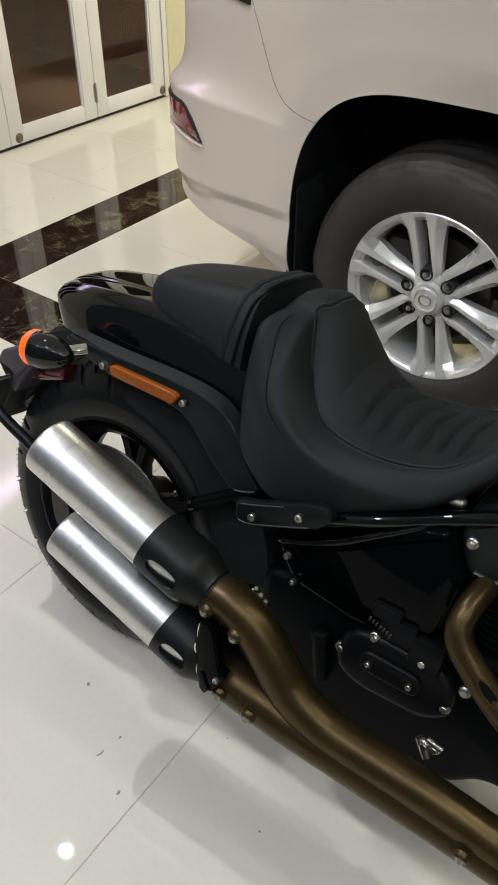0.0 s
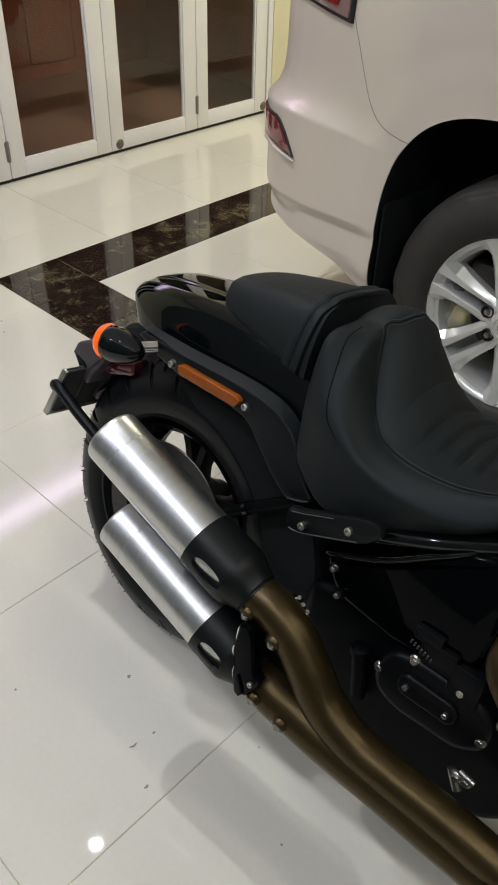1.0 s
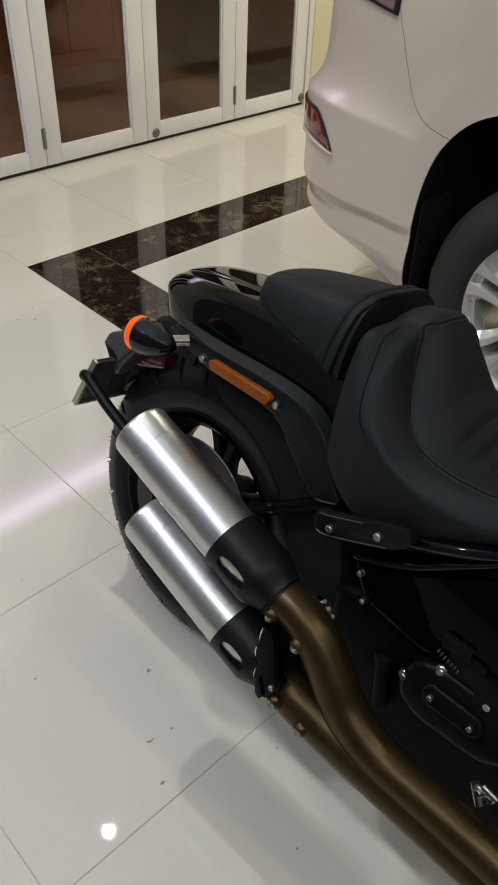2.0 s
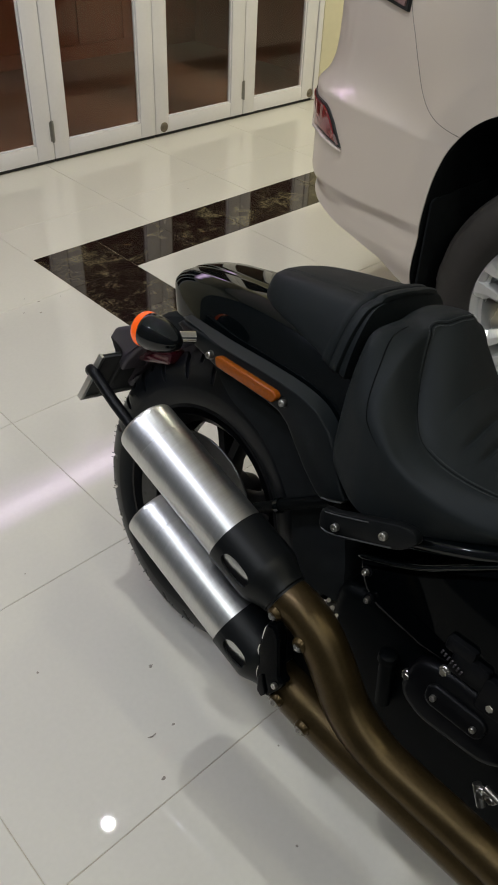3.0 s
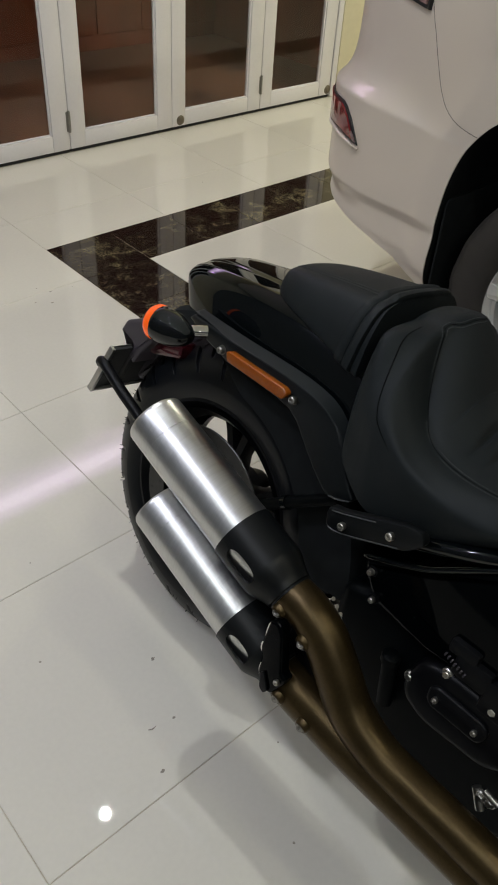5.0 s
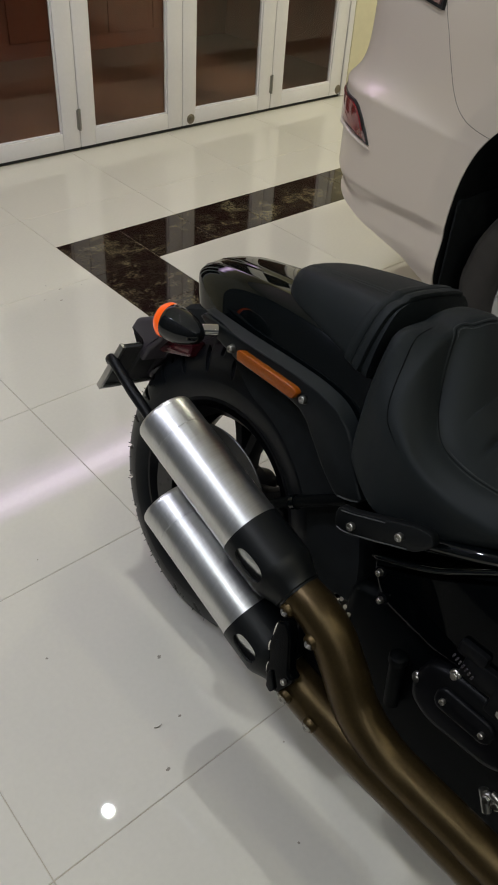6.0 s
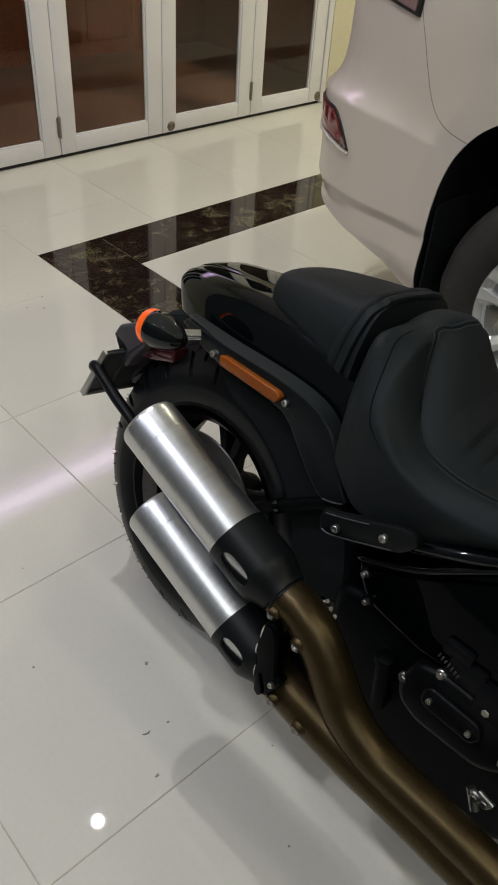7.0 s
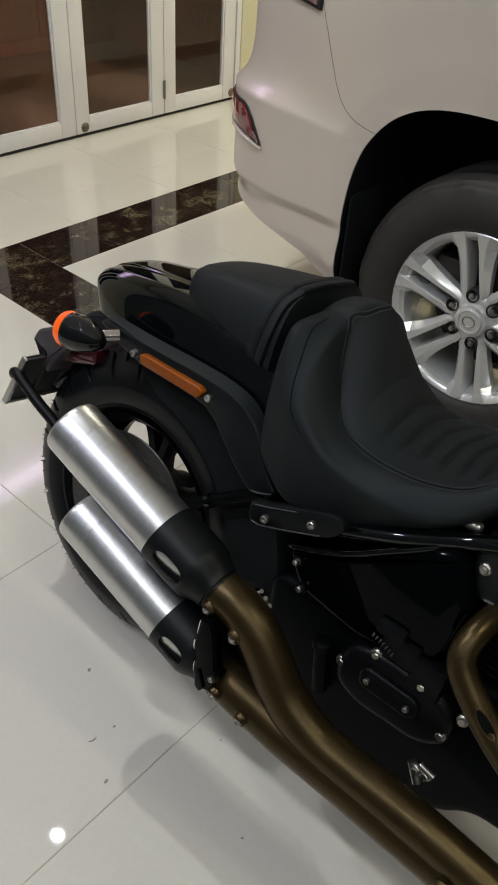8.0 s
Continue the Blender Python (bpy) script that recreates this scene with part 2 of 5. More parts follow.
def tube(bm, path, radii, seg=20, caps=True, squash=None):
    """Sweeps a round section along a path; radii: one, or one for each point."""
    path = [Vector(p) for p in path]
    if isinstance(radii, (int, float)):
        radii = [radii] * len(path)
    rings, side = [], None
    for i, p in enumerate(path):
        d = (path[min(i + 1, len(path) - 1)] - path[max(i - 1, 0)]).normalized()
        if side is None:
            side = d.orthogonal().normalized()
        side = (side - d * side.dot(d)).normalized()
        up = d.cross(side)
        rings.append([p + radii[i] * (math.cos(a) * side + math.sin(a) * up) for a in (2 * math.pi * k / seg for k in range(seg))])
    return loft(bm, rings, True, caps)


def spline_tube(pts, radii, seg=20, per=8):
    if isinstance(radii, (int, float)):
        radii = [radii] * len(pts)
    full = smooth_path([(*p, r) for p, r in zip(pts, radii)], per)
    return tube(bmesh.new(), [q[:3] for q in full], [float(q[3]) for q in full], seg)


def revolve(bm, profile, centre, axis, seg=64, closed=False):
    """Turns a profile of (radius, height along the axis) round the axis."""
    axis = Vector(axis).normalized()
    side = axis.orthogonal().normalized()
    up = axis.cross(side)
    c = Vector(centre)
    rings = []
    for k in range(seg):
        a = 2 * math.pi * k / seg
        d = math.cos(a) * side + math.sin(a) * up
        rings.append([bm.verts.new(c + r * d + h * axis) for r, h in profile])
    n = len(profile)
    for k in range(seg):
        a, b = rings[k], rings[(k + 1) % seg]
        for i in range(n if closed else n - 1):
            j = (i + 1) % n
            bm.faces.new((a[i], a[j], b[j], b[i]))
    bmesh.ops.remove_doubles(bm, verts=bm.verts, dist=1e-6)
    return bm


def slab(outline, y0, y1, bevel=0.0, seg=2):
    """A flat plate with rounded edges: an outline in x, z drawn out from y0 to y1."""
    p = np.array(outline, float)
    area = float(np.sum(p[:, 0] * np.roll(p[:, 1], -1) - np.roll(p[:, 0], -1) * p[:, 1]))
    e = np.roll(p, -1, 0) - p
    e = e / np.maximum(np.hypot(e[:, 0], e[:, 1])[:, None], 1e-9)
    n = np.stack([-e[:, 1], e[:, 0]], 1) * (1 if area > 0 else -1)
    m = n + np.roll(n, 1, 0)
    m = m / np.maximum((m * m).sum(1)[:, None] / 2, 0.5)
    k = max(1, seg) if bevel else 0
    steps = [(bevel * (1 - math.sin(a)), bevel * (1 - math.cos(a))) for a in (math.pi / 2 * i / k for i in range(k + 1))] if k else [(0.0, 0.0)]
    rings = [[(float(q[0]), y0 + d, float(q[1])) for q in p + m * inset] for inset, d in steps]
    rings += [[(float(q[0]), y1 - d, float(q[1])) for q in p + m * inset] for inset, d in steps[::-1]]
    return loft(bmesh.new(), rings)


def rounded(outline, r=0.006, n=4):
    """Rounds the corners of a closed outline."""
    out = []
    for i, p in enumerate(outline):
        p, a, b = Vector(p), Vector(outline[i - 1]), Vector(outline[(i + 1) % len(outline)])
        u, v = a - p, b - p
        k = min(r, u.length * 0.45, v.length * 0.45)
        s, e = p + u.normalized() * k, p + v.normalized() * k
        for j in range(n + 1):
            t = j / n
            out.append(tuple((1 - t) ** 2 * s + 2 * t * (1 - t) * p + t * t * e))
    return out


# ---- the room ----
X0, X1, Y0, Y1 = -2.7, 5.0, -6.6, 0.90
DOOR_Y, LEAF_Z0, LEAF_Z1 = 0.90, 0.016, 2.00
LEAVES = [-1.284, -0.634, 0.013, 0.664, 1.312, 1.970, 2.575]
BAND_W = 0.30


def build_shell():
    ceiling = solid("ceiling", boxed((X0, Y0, CEILING), (X1, Y1 + 0.15, CEILING + 0.12)), CEILING_PAINT, "plain off-white painted ceiling with round downlights", "ceiling", kind="structure")
    # West and south walls are added out of view to darken reflections on the bike.
    for name, lo, hi in (("wall_west", (X0 - 0.15, Y0 - 0.15, 0), (X0, Y1 + 0.15, CEILING)),
                         ("wall_east", (X1, Y0 - 0.15, 0), (X1 + 0.15, Y1 + 0.15, CEILING)),
                         ("wall_south", (X0, Y0 - 0.15, 0), (X1, Y0, CEILING))):
        solid(name, boxed(lo, hi), YELLOW_WALL, "plain cream-yellow painted wall", "wall", kind="structure") if name == "wall_east" else solid(name, boxed(lo, hi), UNSEEN_DARK_WALL, "unseen dark grey wall added to keep reflections dark", "wall", kind="structure")
    bm = bmesh.new()
    box(bm, (X0, DOOR_Y, 0), (LEAVES[0] - 0.05, DOOR_Y + 0.15, CEILING), 0.004)
    box(bm, (LEAVES[-1] + 0.045, DOOR_Y - 0.012, 0), (X1, DOOR_Y + 0.15, CEILING), 0.004)
    box(bm, (LEAVES[0] - 0.05, DOOR_Y, LEAF_Z1 + 0.05), (LEAVES[-1] + 0.045, DOOR_Y + 0.15, CEILING), 0.004)
    solid("wall_north", bm, YELLOW_WALL, "cream-yellow wall with a wide folding-door opening", "wall", kind="structure")
    bm = bmesh.new()
    box(bm, (LEAVES[0] - 0.05, DOOR_Y + 0.002, 0.004), (LEAVES[0] - 0.004, DOOR_Y + 0.12, LEAF_Z1 + 0.05), 0.003)
    box(bm, (LEAVES[-1] + 0.004, DOOR_Y - 0.006, 0.004), (LEAVES[-1] + 0.045, DOOR_Y + 0.12, LEAF_Z1 + 0.05), 0.003)
    box(bm, (LEAVES[0] - 0.004, DOOR_Y + 0.002, LEAF_Z1 + 0.006), (LEAVES[-1] + 0.004, DOOR_Y + 0.12, LEAF_Z1 + 0.05), 0.003)
    solid("trim", bm, WHITE_PAINT, "white painted door frame round the folding doors", "door frame", kind="structure")
    # dark room behind the glass
    bm = bmesh.new()
    box(bm, (-1.6, 2.6, 0), (3.0, 2.7, 2.6))
    for k in range(12):
        x = -1.55 + k * 0.385
        box(bm, (x, 2.585, 0.1), (x + 0.34, 2.6, 2.5), 0.006)
    solid("wall_panelling", bm, DARK_WOOD, "dark brown wood panelling in the unlit room", "wall panelling", kind="structure")
    bm = bmesh.new()
    box(bm, (-1.6, 1.05, -0.02), (3.0, 2.6, 0.0))
    solid("inner_floor", bm, ROOM_FLOOR, "dark brown floor of the unlit room", "floor", kind="structure")
    bm = bmesh.new()
    box(bm, (-1.7, 1.05, 0), (-1.6, 2.7, 2.6))
    box(bm, (3.0, 1.05, 0), (3.1, 2.7, 2.6))
    box(bm, (-1.7, 1.05, 2.6), (3.1, 2.7, 2.7))
    solid("inner_wall", bm, DARK_WOOD, "dark wooden side walls of the unlit room", "wall", kind="structure")


def build_leaf(x0, x1, knob, hinge):
    """One white folding-door leaf with a tall glass pane."""
    w = x1 - x0 - 0.004
    s0, s1, zb, zt, d = 0.088, w - 0.096, 0.080, LEAF_Z1 - LEAF_Z0 - 0.11, 0.038
    leaf = new("folding_door_leaf")
    leaf.location = (x0 + 0.002, DOOR_Y, LEAF_Z0)
    h = LEAF_Z1 - LEAF_Z0
    tagged(leaf, "white painted folding door leaf with a tall dark glass pane", "door", "leaves of the folding door")
    part("stile", boxed((0, 0, 0), (s0, d, h), 0.003), WHITE_PAINT, leaf)
    part("stile", boxed((s1, 0, 0), (w, d, h), 0.003), WHITE_PAINT, leaf)
    part("bottom_rail", boxed((s0 + 0.0006, 0.0015, 0), (s1 - 0.0006, d, zb), 0.002), WHITE_PAINT, leaf)
    part("top_rail", boxed((s0 + 0.0006, 0.0015, zt), (s1 - 0.0006, d, h), 0.002), WHITE_PAINT, leaf)
    for name, lo, hi in (("glazing_bead", (s0, 0.008, zb), (s0 + 0.009, 0.018, zt)), ("glazing_bead", (s1 - 0.009, 0.008, zb), (s1, 0.018, zt)),
                         ("glazing_bead", (s0 + 0.009, 0.008, zb), (s1 - 0.009, 0.018, zb + 0.009))):
        part(name, boxed(lo, hi, 0.002), WHITE_PAINT, leaf)
    pane = part("pane", boxed((s0, 0.020, zb), (s1, 0.025, zt)), GLASS, leaf, "dark reflective glass pane")
    pane.visible_shadow = False
    part("bottom_seal", boxed((0.002, 0.006, -LEAF_Z0 + 0.001), (w - 0.002, 0.03, -0.0005)), RUBBER_SEAL, leaf, "black rubber sweep under the leaf")
    if knob:
        bm = revolve(bmesh.new(), [(0.0, 0.013), (0.013, 0.013), (0.016, 0.011), (0.0165, 0.006), (0.023, 0.004), (0.027, 0.0)], (knob - x0, 0.0, 0.044 - LEAF_Z0 + 0.003), (0, -1, 0), 28)
        part("floor_lock", bm, BRASS, leaf, "round aged brass lock near the floor")
    if hinge:
        for z in (0.138, 0.98, 1.80):
            bm = bmesh.new()
            tube(bm, [(w - 0.003 + 0.004, -0.004, z - 0.052), (w + 0.001, -0.004, z + 0.052)], 0.007, 12)
            box(bm, (w - 0.012, -0.003, z - 0.048), (w + 0.012, 0.001, z + 0.048), 0.001)
            part("hinge", bm, STEEL_HINGE, leaf, "dull steel butt hinge")


def build_floor():
    floor = solid("floor", boxed((X0, Y0, -0.08), (X1, Y1 + 0.15, -0.0018)), GROUT, "polished cream floor tiles with a dark marble border", "floor", kind="structure")
    meshes = {}

    def tile(x0, x1, y0, y1, mat):
        g = 0.0008
        key = (round(x1 - x0, 3), round(y1 - y0, 3), mat.name)
        if key not in meshes:
            a, b = (x1 - x0) / 2 - g, (y1 - y0) / 2 - g
            meshes[key] = mesh_object("tile", boxed((-a, -b, -0.008), (a, b, 0), 0.0012, 1), mat)
        ob = new("marble_tile" if mat == MARBLE else "tile", meshes[key])
        ob.parent = floor
        ob.location = ((x0 + x1) / 2, (y0 + y1) / 2, 0)

    ys = [Y1 + 0.0] + [0.3 - 0.6 * k for k in range(0, 12)]
    xl = [-0.6 * k for k in range(0, 8)]
    # bays west of the border and north of it
    for i in range(len(xl) - 1):
        if xl[i] <= X0:
            break
        for a, b in zip(ys, ys[1:]):
            tile(max(xl[i + 1], X0), xl[i], max(b, Y0), a, TILE)
    for k in range(8):
        x0, x1 = 0.6 * k, min(0.6 * (k + 1), X1)
        tile(x0, x1, 0.3, Y1, TILE)
        tile(x0, x1, 0.0, 0.3, TILE)
    # the border: corner, arm along the doors, arm along the cars
    for k in range(16):
        tile(0.3 * k, 0.3 * (k + 1), -0.3, 0.0, MARBLE)
    for k in range(1, 21):
        tile(0.0, 0.3, -0.3 * (k + 1), -0.3 * k, MARBLE)
    # the bay inside the border
    for i in range(8):
        x0, x1 = 0.3 + 0.6 * i, min(0.3 + 0.6 * (i + 1), X1)
        for k in range(10):
            tile(x0, x1, -0.3 - 0.6 * (k + 1), -0.3 - 0.6 * k, TILE)


def build_marks():
    """Specks of dirt and a scrap on the tiles."""
    rng = random.Random(5)
    for x, y, r in ((-0.932, -2.062, 0.008), (-0.848, -1.985, 0.006), (-0.16, -0.31, 0.010), (-0.19, -0.26, 0.005), (-0.075, -0.325, 0.004), (-0.80, -1.845, 0.009),
                    (-0.99, -1.70, 0.006), (-0.83, -2.32, 0.005), (-0.72, -2.16, 0.004), (0.98, 0.21, 0.006), (-0.87, -1.44, 0.004), (-0.195, -0.385, 0.011), (-0.245, -0.350, 0.007)):
        bm = bmesh.new()
        pts = [(x + r * 0.62 * rng.uniform(0.5, 1.2) * math.cos(a), y + r * 0.62 * rng.uniform(0.4, 0.9) * math.sin(a)) for a in (k * 0.63 for k in range(10))]
        lo = [bm.verts.new((px, py, 0.0002)) for px, py in pts]
        top = bm.verts.new((x, y, 0.0012))
        for i in range(10):
            bm.faces.new((lo[i], lo[(i + 1) % 10], top))
        bm.faces.new(lo[::-1])
        solid("dirt_speck", bm, DIRT, "small dried dirt speck on the floor tiles", "dirt", "specks on the floor")
    bm = spline_tube([(-0.905, -1.975, 0.002), (-0.897, -1.979, 0.002), (-0.887, -1.978, 0.0015)], [0.0006, 0.0012, 0.0004], 8, 4)
    solid("dry_twig", bm, DIRT, "tiny dry twig lying on the floor tiles", "debris")


def build_lamps():
    for x, y in DOWNLIGHTS:
        bm = revolve(bmesh.new(), [(0.080, -0.002), (0.094, 0.004), (0.102, 0.010), (0.102, 0.0125), (0.0, 0.0125)], (x, y, CEILING - 0.0125), (0, 0, 1), 32)
        solid("downlight", bm, LAMP_TRIM, "round white recessed ceiling downlight, switched on", "ceiling light", "downlights in the ceiling")
    # Unseen lamp, added to throw the lilac streak on the floor.
    fix = new("tube_lamp")
    fix.location = (0.50, DOOR_Y - 0.02, 2.15)
    tagged(fix, "unseen lilac-white strip lamp added above the folding doors for the streak on the floor", "tube lamp")
    part("housing", boxed((-0.88, -0.015, 0.061), (0.88, 0.018, 0.10), 0.005), LAMP_TRIM, fix)
    for z0, z1, mat in ((0.0205, 0.060, TUBE_EDGE), (-0.0395, 0.020, TUBE_DIM), (-0.140, -0.040, TUBE_GLOW), (-0.200, -0.1405, TUBE_DIM), (-0.240, -0.2005, TUBE_EDGE)):
        part("diffuser", boxed((-0.85, -0.03, z0), (0.85, 0.0, z1), 0.0002, 1), mat, fix, "glowing lilac-white diffuser")
    for x in (-0.863, 0.863):
        part("end_holder", boxed((x - 0.012, -0.04, -0.245), (x + 0.012, 0.010, 0.060), 0.003), LAMP_TRIM, fix)


build_shell()
for i, (a, b) in enumerate(zip(LEAVES, LEAVES[1:])):
    build_leaf(a, b, {0: -1.225, 2: None, 4: 1.368, 5: 2.552}.get(i), i in (0, 2, 4))
build_lamps()
build_marks()


# ---- the car ----
CAR_X, CAR_MID, WHEEL_Y, WHEEL_Z, WHEEL_BASE = 0.45, 1.39, -1.938, 0.39, 2.79
TAIL_Y, NOSE_Y, CORNER_Y = -0.845, -5.60, -1.28
ARCH_A, ARCH_B, ARCH_N = 0.45, 0.525, 3.4
SIDE_LEN = CORNER_Y - (NOSE_Y + 0.35)


def car_plan():
    """The plan of the right half of the body, from the nose's middle round the side to the tail's middle."""
    a, b = 0.46, TAIL_Y - CORNER_Y
    pts = []
    for k in range(25):
        f = math.pi / 2 * k / 24
        pts.append((CAR_X + 0.45 - 0.45 * math.sin(f) ** 0.8, NOSE_Y + 0.35 - 0.35 * math.cos(f) ** 0.8))
    n = int(SIDE_LEN / 0.016)
    for k in range(1, n):
        y = NOSE_Y + 0.35 + SIDE_LEN * k / n
        pts.append((CAR_X + 0.006 * max(0, y + 1.9) ** 2, y))
    for k in range(0, 41):
        f = math.pi / 2 * k / 40
        pts.append((CAR_X + a - a * math.cos(f) ** 0.80 + 0.002, CORNER_Y + b * math.sin(f) ** 0.85))
    pts += [(CAR_X + a + (CAR_MID - CAR_X - a) * k / 10, TAIL_Y + 0.02 * k / 10) for k in range(1, 11)]
    pts = np.array([(CAR_MID, NOSE_Y - 0.02)] + pts)
    # even steps, with the bends eased over a hand's width
    run = np.concatenate([[0], np.cumsum(np.hypot(*np.diff(pts, axis=0).T))])
    even = np.arange(0, run[-1], 0.010)
    pts = np.stack([np.interp(even, run, pts[:, k]) for k in (0, 1)], 1)
    w = np.exp(-0.5 * (np.arange(-14, 15) / 5.0) ** 2)
    padded = np.vstack([2 * pts[0] - pts[14:0:-1], pts, 2 * pts[-1] - pts[-2:-16:-1]])
    return np.stack([np.convolve(padded[:, k], w / w.sum(), "valid") for k in (0, 1)], 1)


PLAN = car_plan()
PLAN_S = np.concatenate([[0], np.cumsum(np.hypot(*np.diff(PLAN, axis=0).T))])
PLAN_T = np.gradient(PLAN, PLAN_S + 1e-9 * np.arange(len(PLAN_S)), axis=0)
S_OF_Y = lambda y: float(np.interp(y, PLAN[:, 1], PLAN_S))


def arch_gap(y, z):
    """How far (y, z) lies outside the nearer wheel arch's edge; negative inside."""
    best = 9.0
    for yc in (WHEEL_Y, WHEEL_Y - WHEEL_BASE):
        dy, dz = abs(y - yc), max(z - WHEEL_Z, 0.0)
        r = ((dy / ARCH_A) ** ARCH_N + (dz / ARCH_B) ** ARCH_N) ** (1 / ARCH_N)
        best = min(best, (r - 1) * math.hypot(dy, dz) / max(r, 1e-6))
    return best


def car_offset(y, z, tail):
    """How far the skin stands out from the plan; tail: 0 on the side, 1 round the rear corner."""
    o = 0.0
    shelf = 0.055 * tail + 0.010 * (1 - tail)
    top = 0.80 - 0.03 * (1 - tail)
    if z > top:
        o -= shelf * (1 - math.exp(-((z - top) / 0.042) ** 1.05))
    o += 0.004 * tail * float(smoothstep(0.60, top, z))
    o -= 0.10 * max(0.0, z - 1.0) ** 1.5
    # bumper: an overhang above a pinched line, a lower lip that tucks under
    ease = 0.35 + 0.65 * float(smoothstep(0.0, 0.10, arch_gap(y, z)))
    o -= 0.019 * (1 - float(smoothstep(0.505, 0.545, z))) * (0.75 - 0.25 * tail) * ease
    o += 0.014 * (1 - float(smoothstep(0.430, 0.500, z))) * (0.45 + 0.55 * tail)
    o -= 0.030 * (1 - float(smoothstep(0.30, 0.42, z))) ** 1.6
    o -= 0.012 * tail * (1 - float(smoothstep(0.0, 0.075, z - hem(y))))
    d = arch_gap(y, z)
    if d < 0.4 and y < -1.3:
        o += (0.006 * (1 - float(smoothstep(0.070, 0.165, d))) - 0.005 * (1 - float(smoothstep(-0.005, 0.085, d)))) * float(smoothstep(-1.32, -1.46, y))
    return o


def skin(s, z, lift=0.0):
    """A point of the car's right side at s along the plan and height z."""
    x, y = np.interp(s, PLAN_S, PLAN[:, 0]), np.interp(s, PLAN_S, PLAN[:, 1])
    tx, ty = np.interp(s, PLAN_S, PLAN_T[:, 0]), np.interp(s, PLAN_S, PLAN_T[:, 1])
    k = math.hypot(tx, ty)
    nx, ny = -ty / k, tx / k
    tail = float(smoothstep(-1.55, -1.12, y))
    o = car_offset(float(y), z, tail) + lift
    return Vector((float(x + nx * o), float(y + ny * o), z))


def hem(y):
    """The body's lower edge."""
    return float(np.interp(y, [-1.52, -1.47, -1.36, -1.24, -1.10, -1.00, -0.90], [0.325, 0.335, 0.392, 0.422, 0.449, 0.472, 0.490]))


SEAM = [(-1.268, 1.16), (-1.294, 1.11), (-1.323, 1.053), (-1.344, 1.016), (-1.366, 0.972), (-1.390, 0.926), (-1.416, 0.878), (-1.444, 0.845), (-1.486, 0.823), (-1.550, 0.804), (-1.585, 0.797)]


def rear_outline():
    """The side panel's outer boundary round the rear wheel, in plan length and height."""
    s0, s1 = S_OF_Y(-3.30), float(PLAN_S[-1])
    low = [(float(s), hem(float(np.interp(s, PLAN_S, PLAN[:, 1])))) for s in np.linspace(S_OF_Y(-1.47), s1, 60)]
    sc = S_OF_Y(WHEEL_Y)
    low = [(s, WHEEL_Z + (s - sc) * math.tan(radians(4.08 + 3.4 * (s - sc - 0.85))) if s - sc > 0.85 else z) for s, z in low]
    return low + [(s1, 1.20), (s0, 1.20), (s0, 0.335), (S_OF_Y(WHEEL_Y - 0.46), 0.335)]


def front_outline():
    s0, s1 = float(PLAN_S[0]), S_OF_Y(-3.30)
    return [(S_OF_Y(WHEEL_Y - WHEEL_BASE + 0.46), 0.335), (s1, 0.335), (s1, 1.20), (s0, 1.20), (s0, 0.335), (S_OF_Y(WHEEL_Y - WHEEL_BASE - 0.46), 0.335)]


def ray_out(outline, sc, a):
    """How far a ray from the wheel's centre runs before it meets the outline."""
    da, best = (math.cos(a), math.sin(a)), None
    for (x0, z0), (x1, z1) in zip(outline, outline[1:]):
        ex, ez = x1 - x0, z1 - z0
        det = da[0] * -ez + ex * da[1]
        if abs(det) < 1e-12:
            continue
        qx, qz = x0 - sc, z0 - WHEEL_Z
        t, u = (qx * -ez + ex * qz) / det, (da[0] * qz - da[1] * qx) / det
        if t > 0 and -1e-6 <= u <= 1 + 1e-6 and (best is None or t > best):
            best = t
    return best


def arch_radius(a):
    ca, sa = abs(math.cos(a)), max(math.sin(a), 0.0)
    return 1 / ((ca / ARCH_A) ** ARCH_N + (sa / ARCH_B) ** ARCH_N) ** (1 / ARCH_N)


SEAM_A = radians(45)
SEAM_POLAR = sorted((math.hypot(y - WHEEL_Y, z - WHEEL_Z), math.atan2(z - WHEEL_Z, y - WHEEL_Y)) for y, z in smooth_path(SEAM, 6))
SEAM_R, SEAM_T = [p[0] for p in SEAM_POLAR], [p[1] for p in SEAM_POLAR]


def seam_swing(r):
    """How far the shut line swings from its mean direction, by distance from the wheel's centre."""
    return float(np.interp(r, SEAM_R, SEAM_T)) - SEAM_A


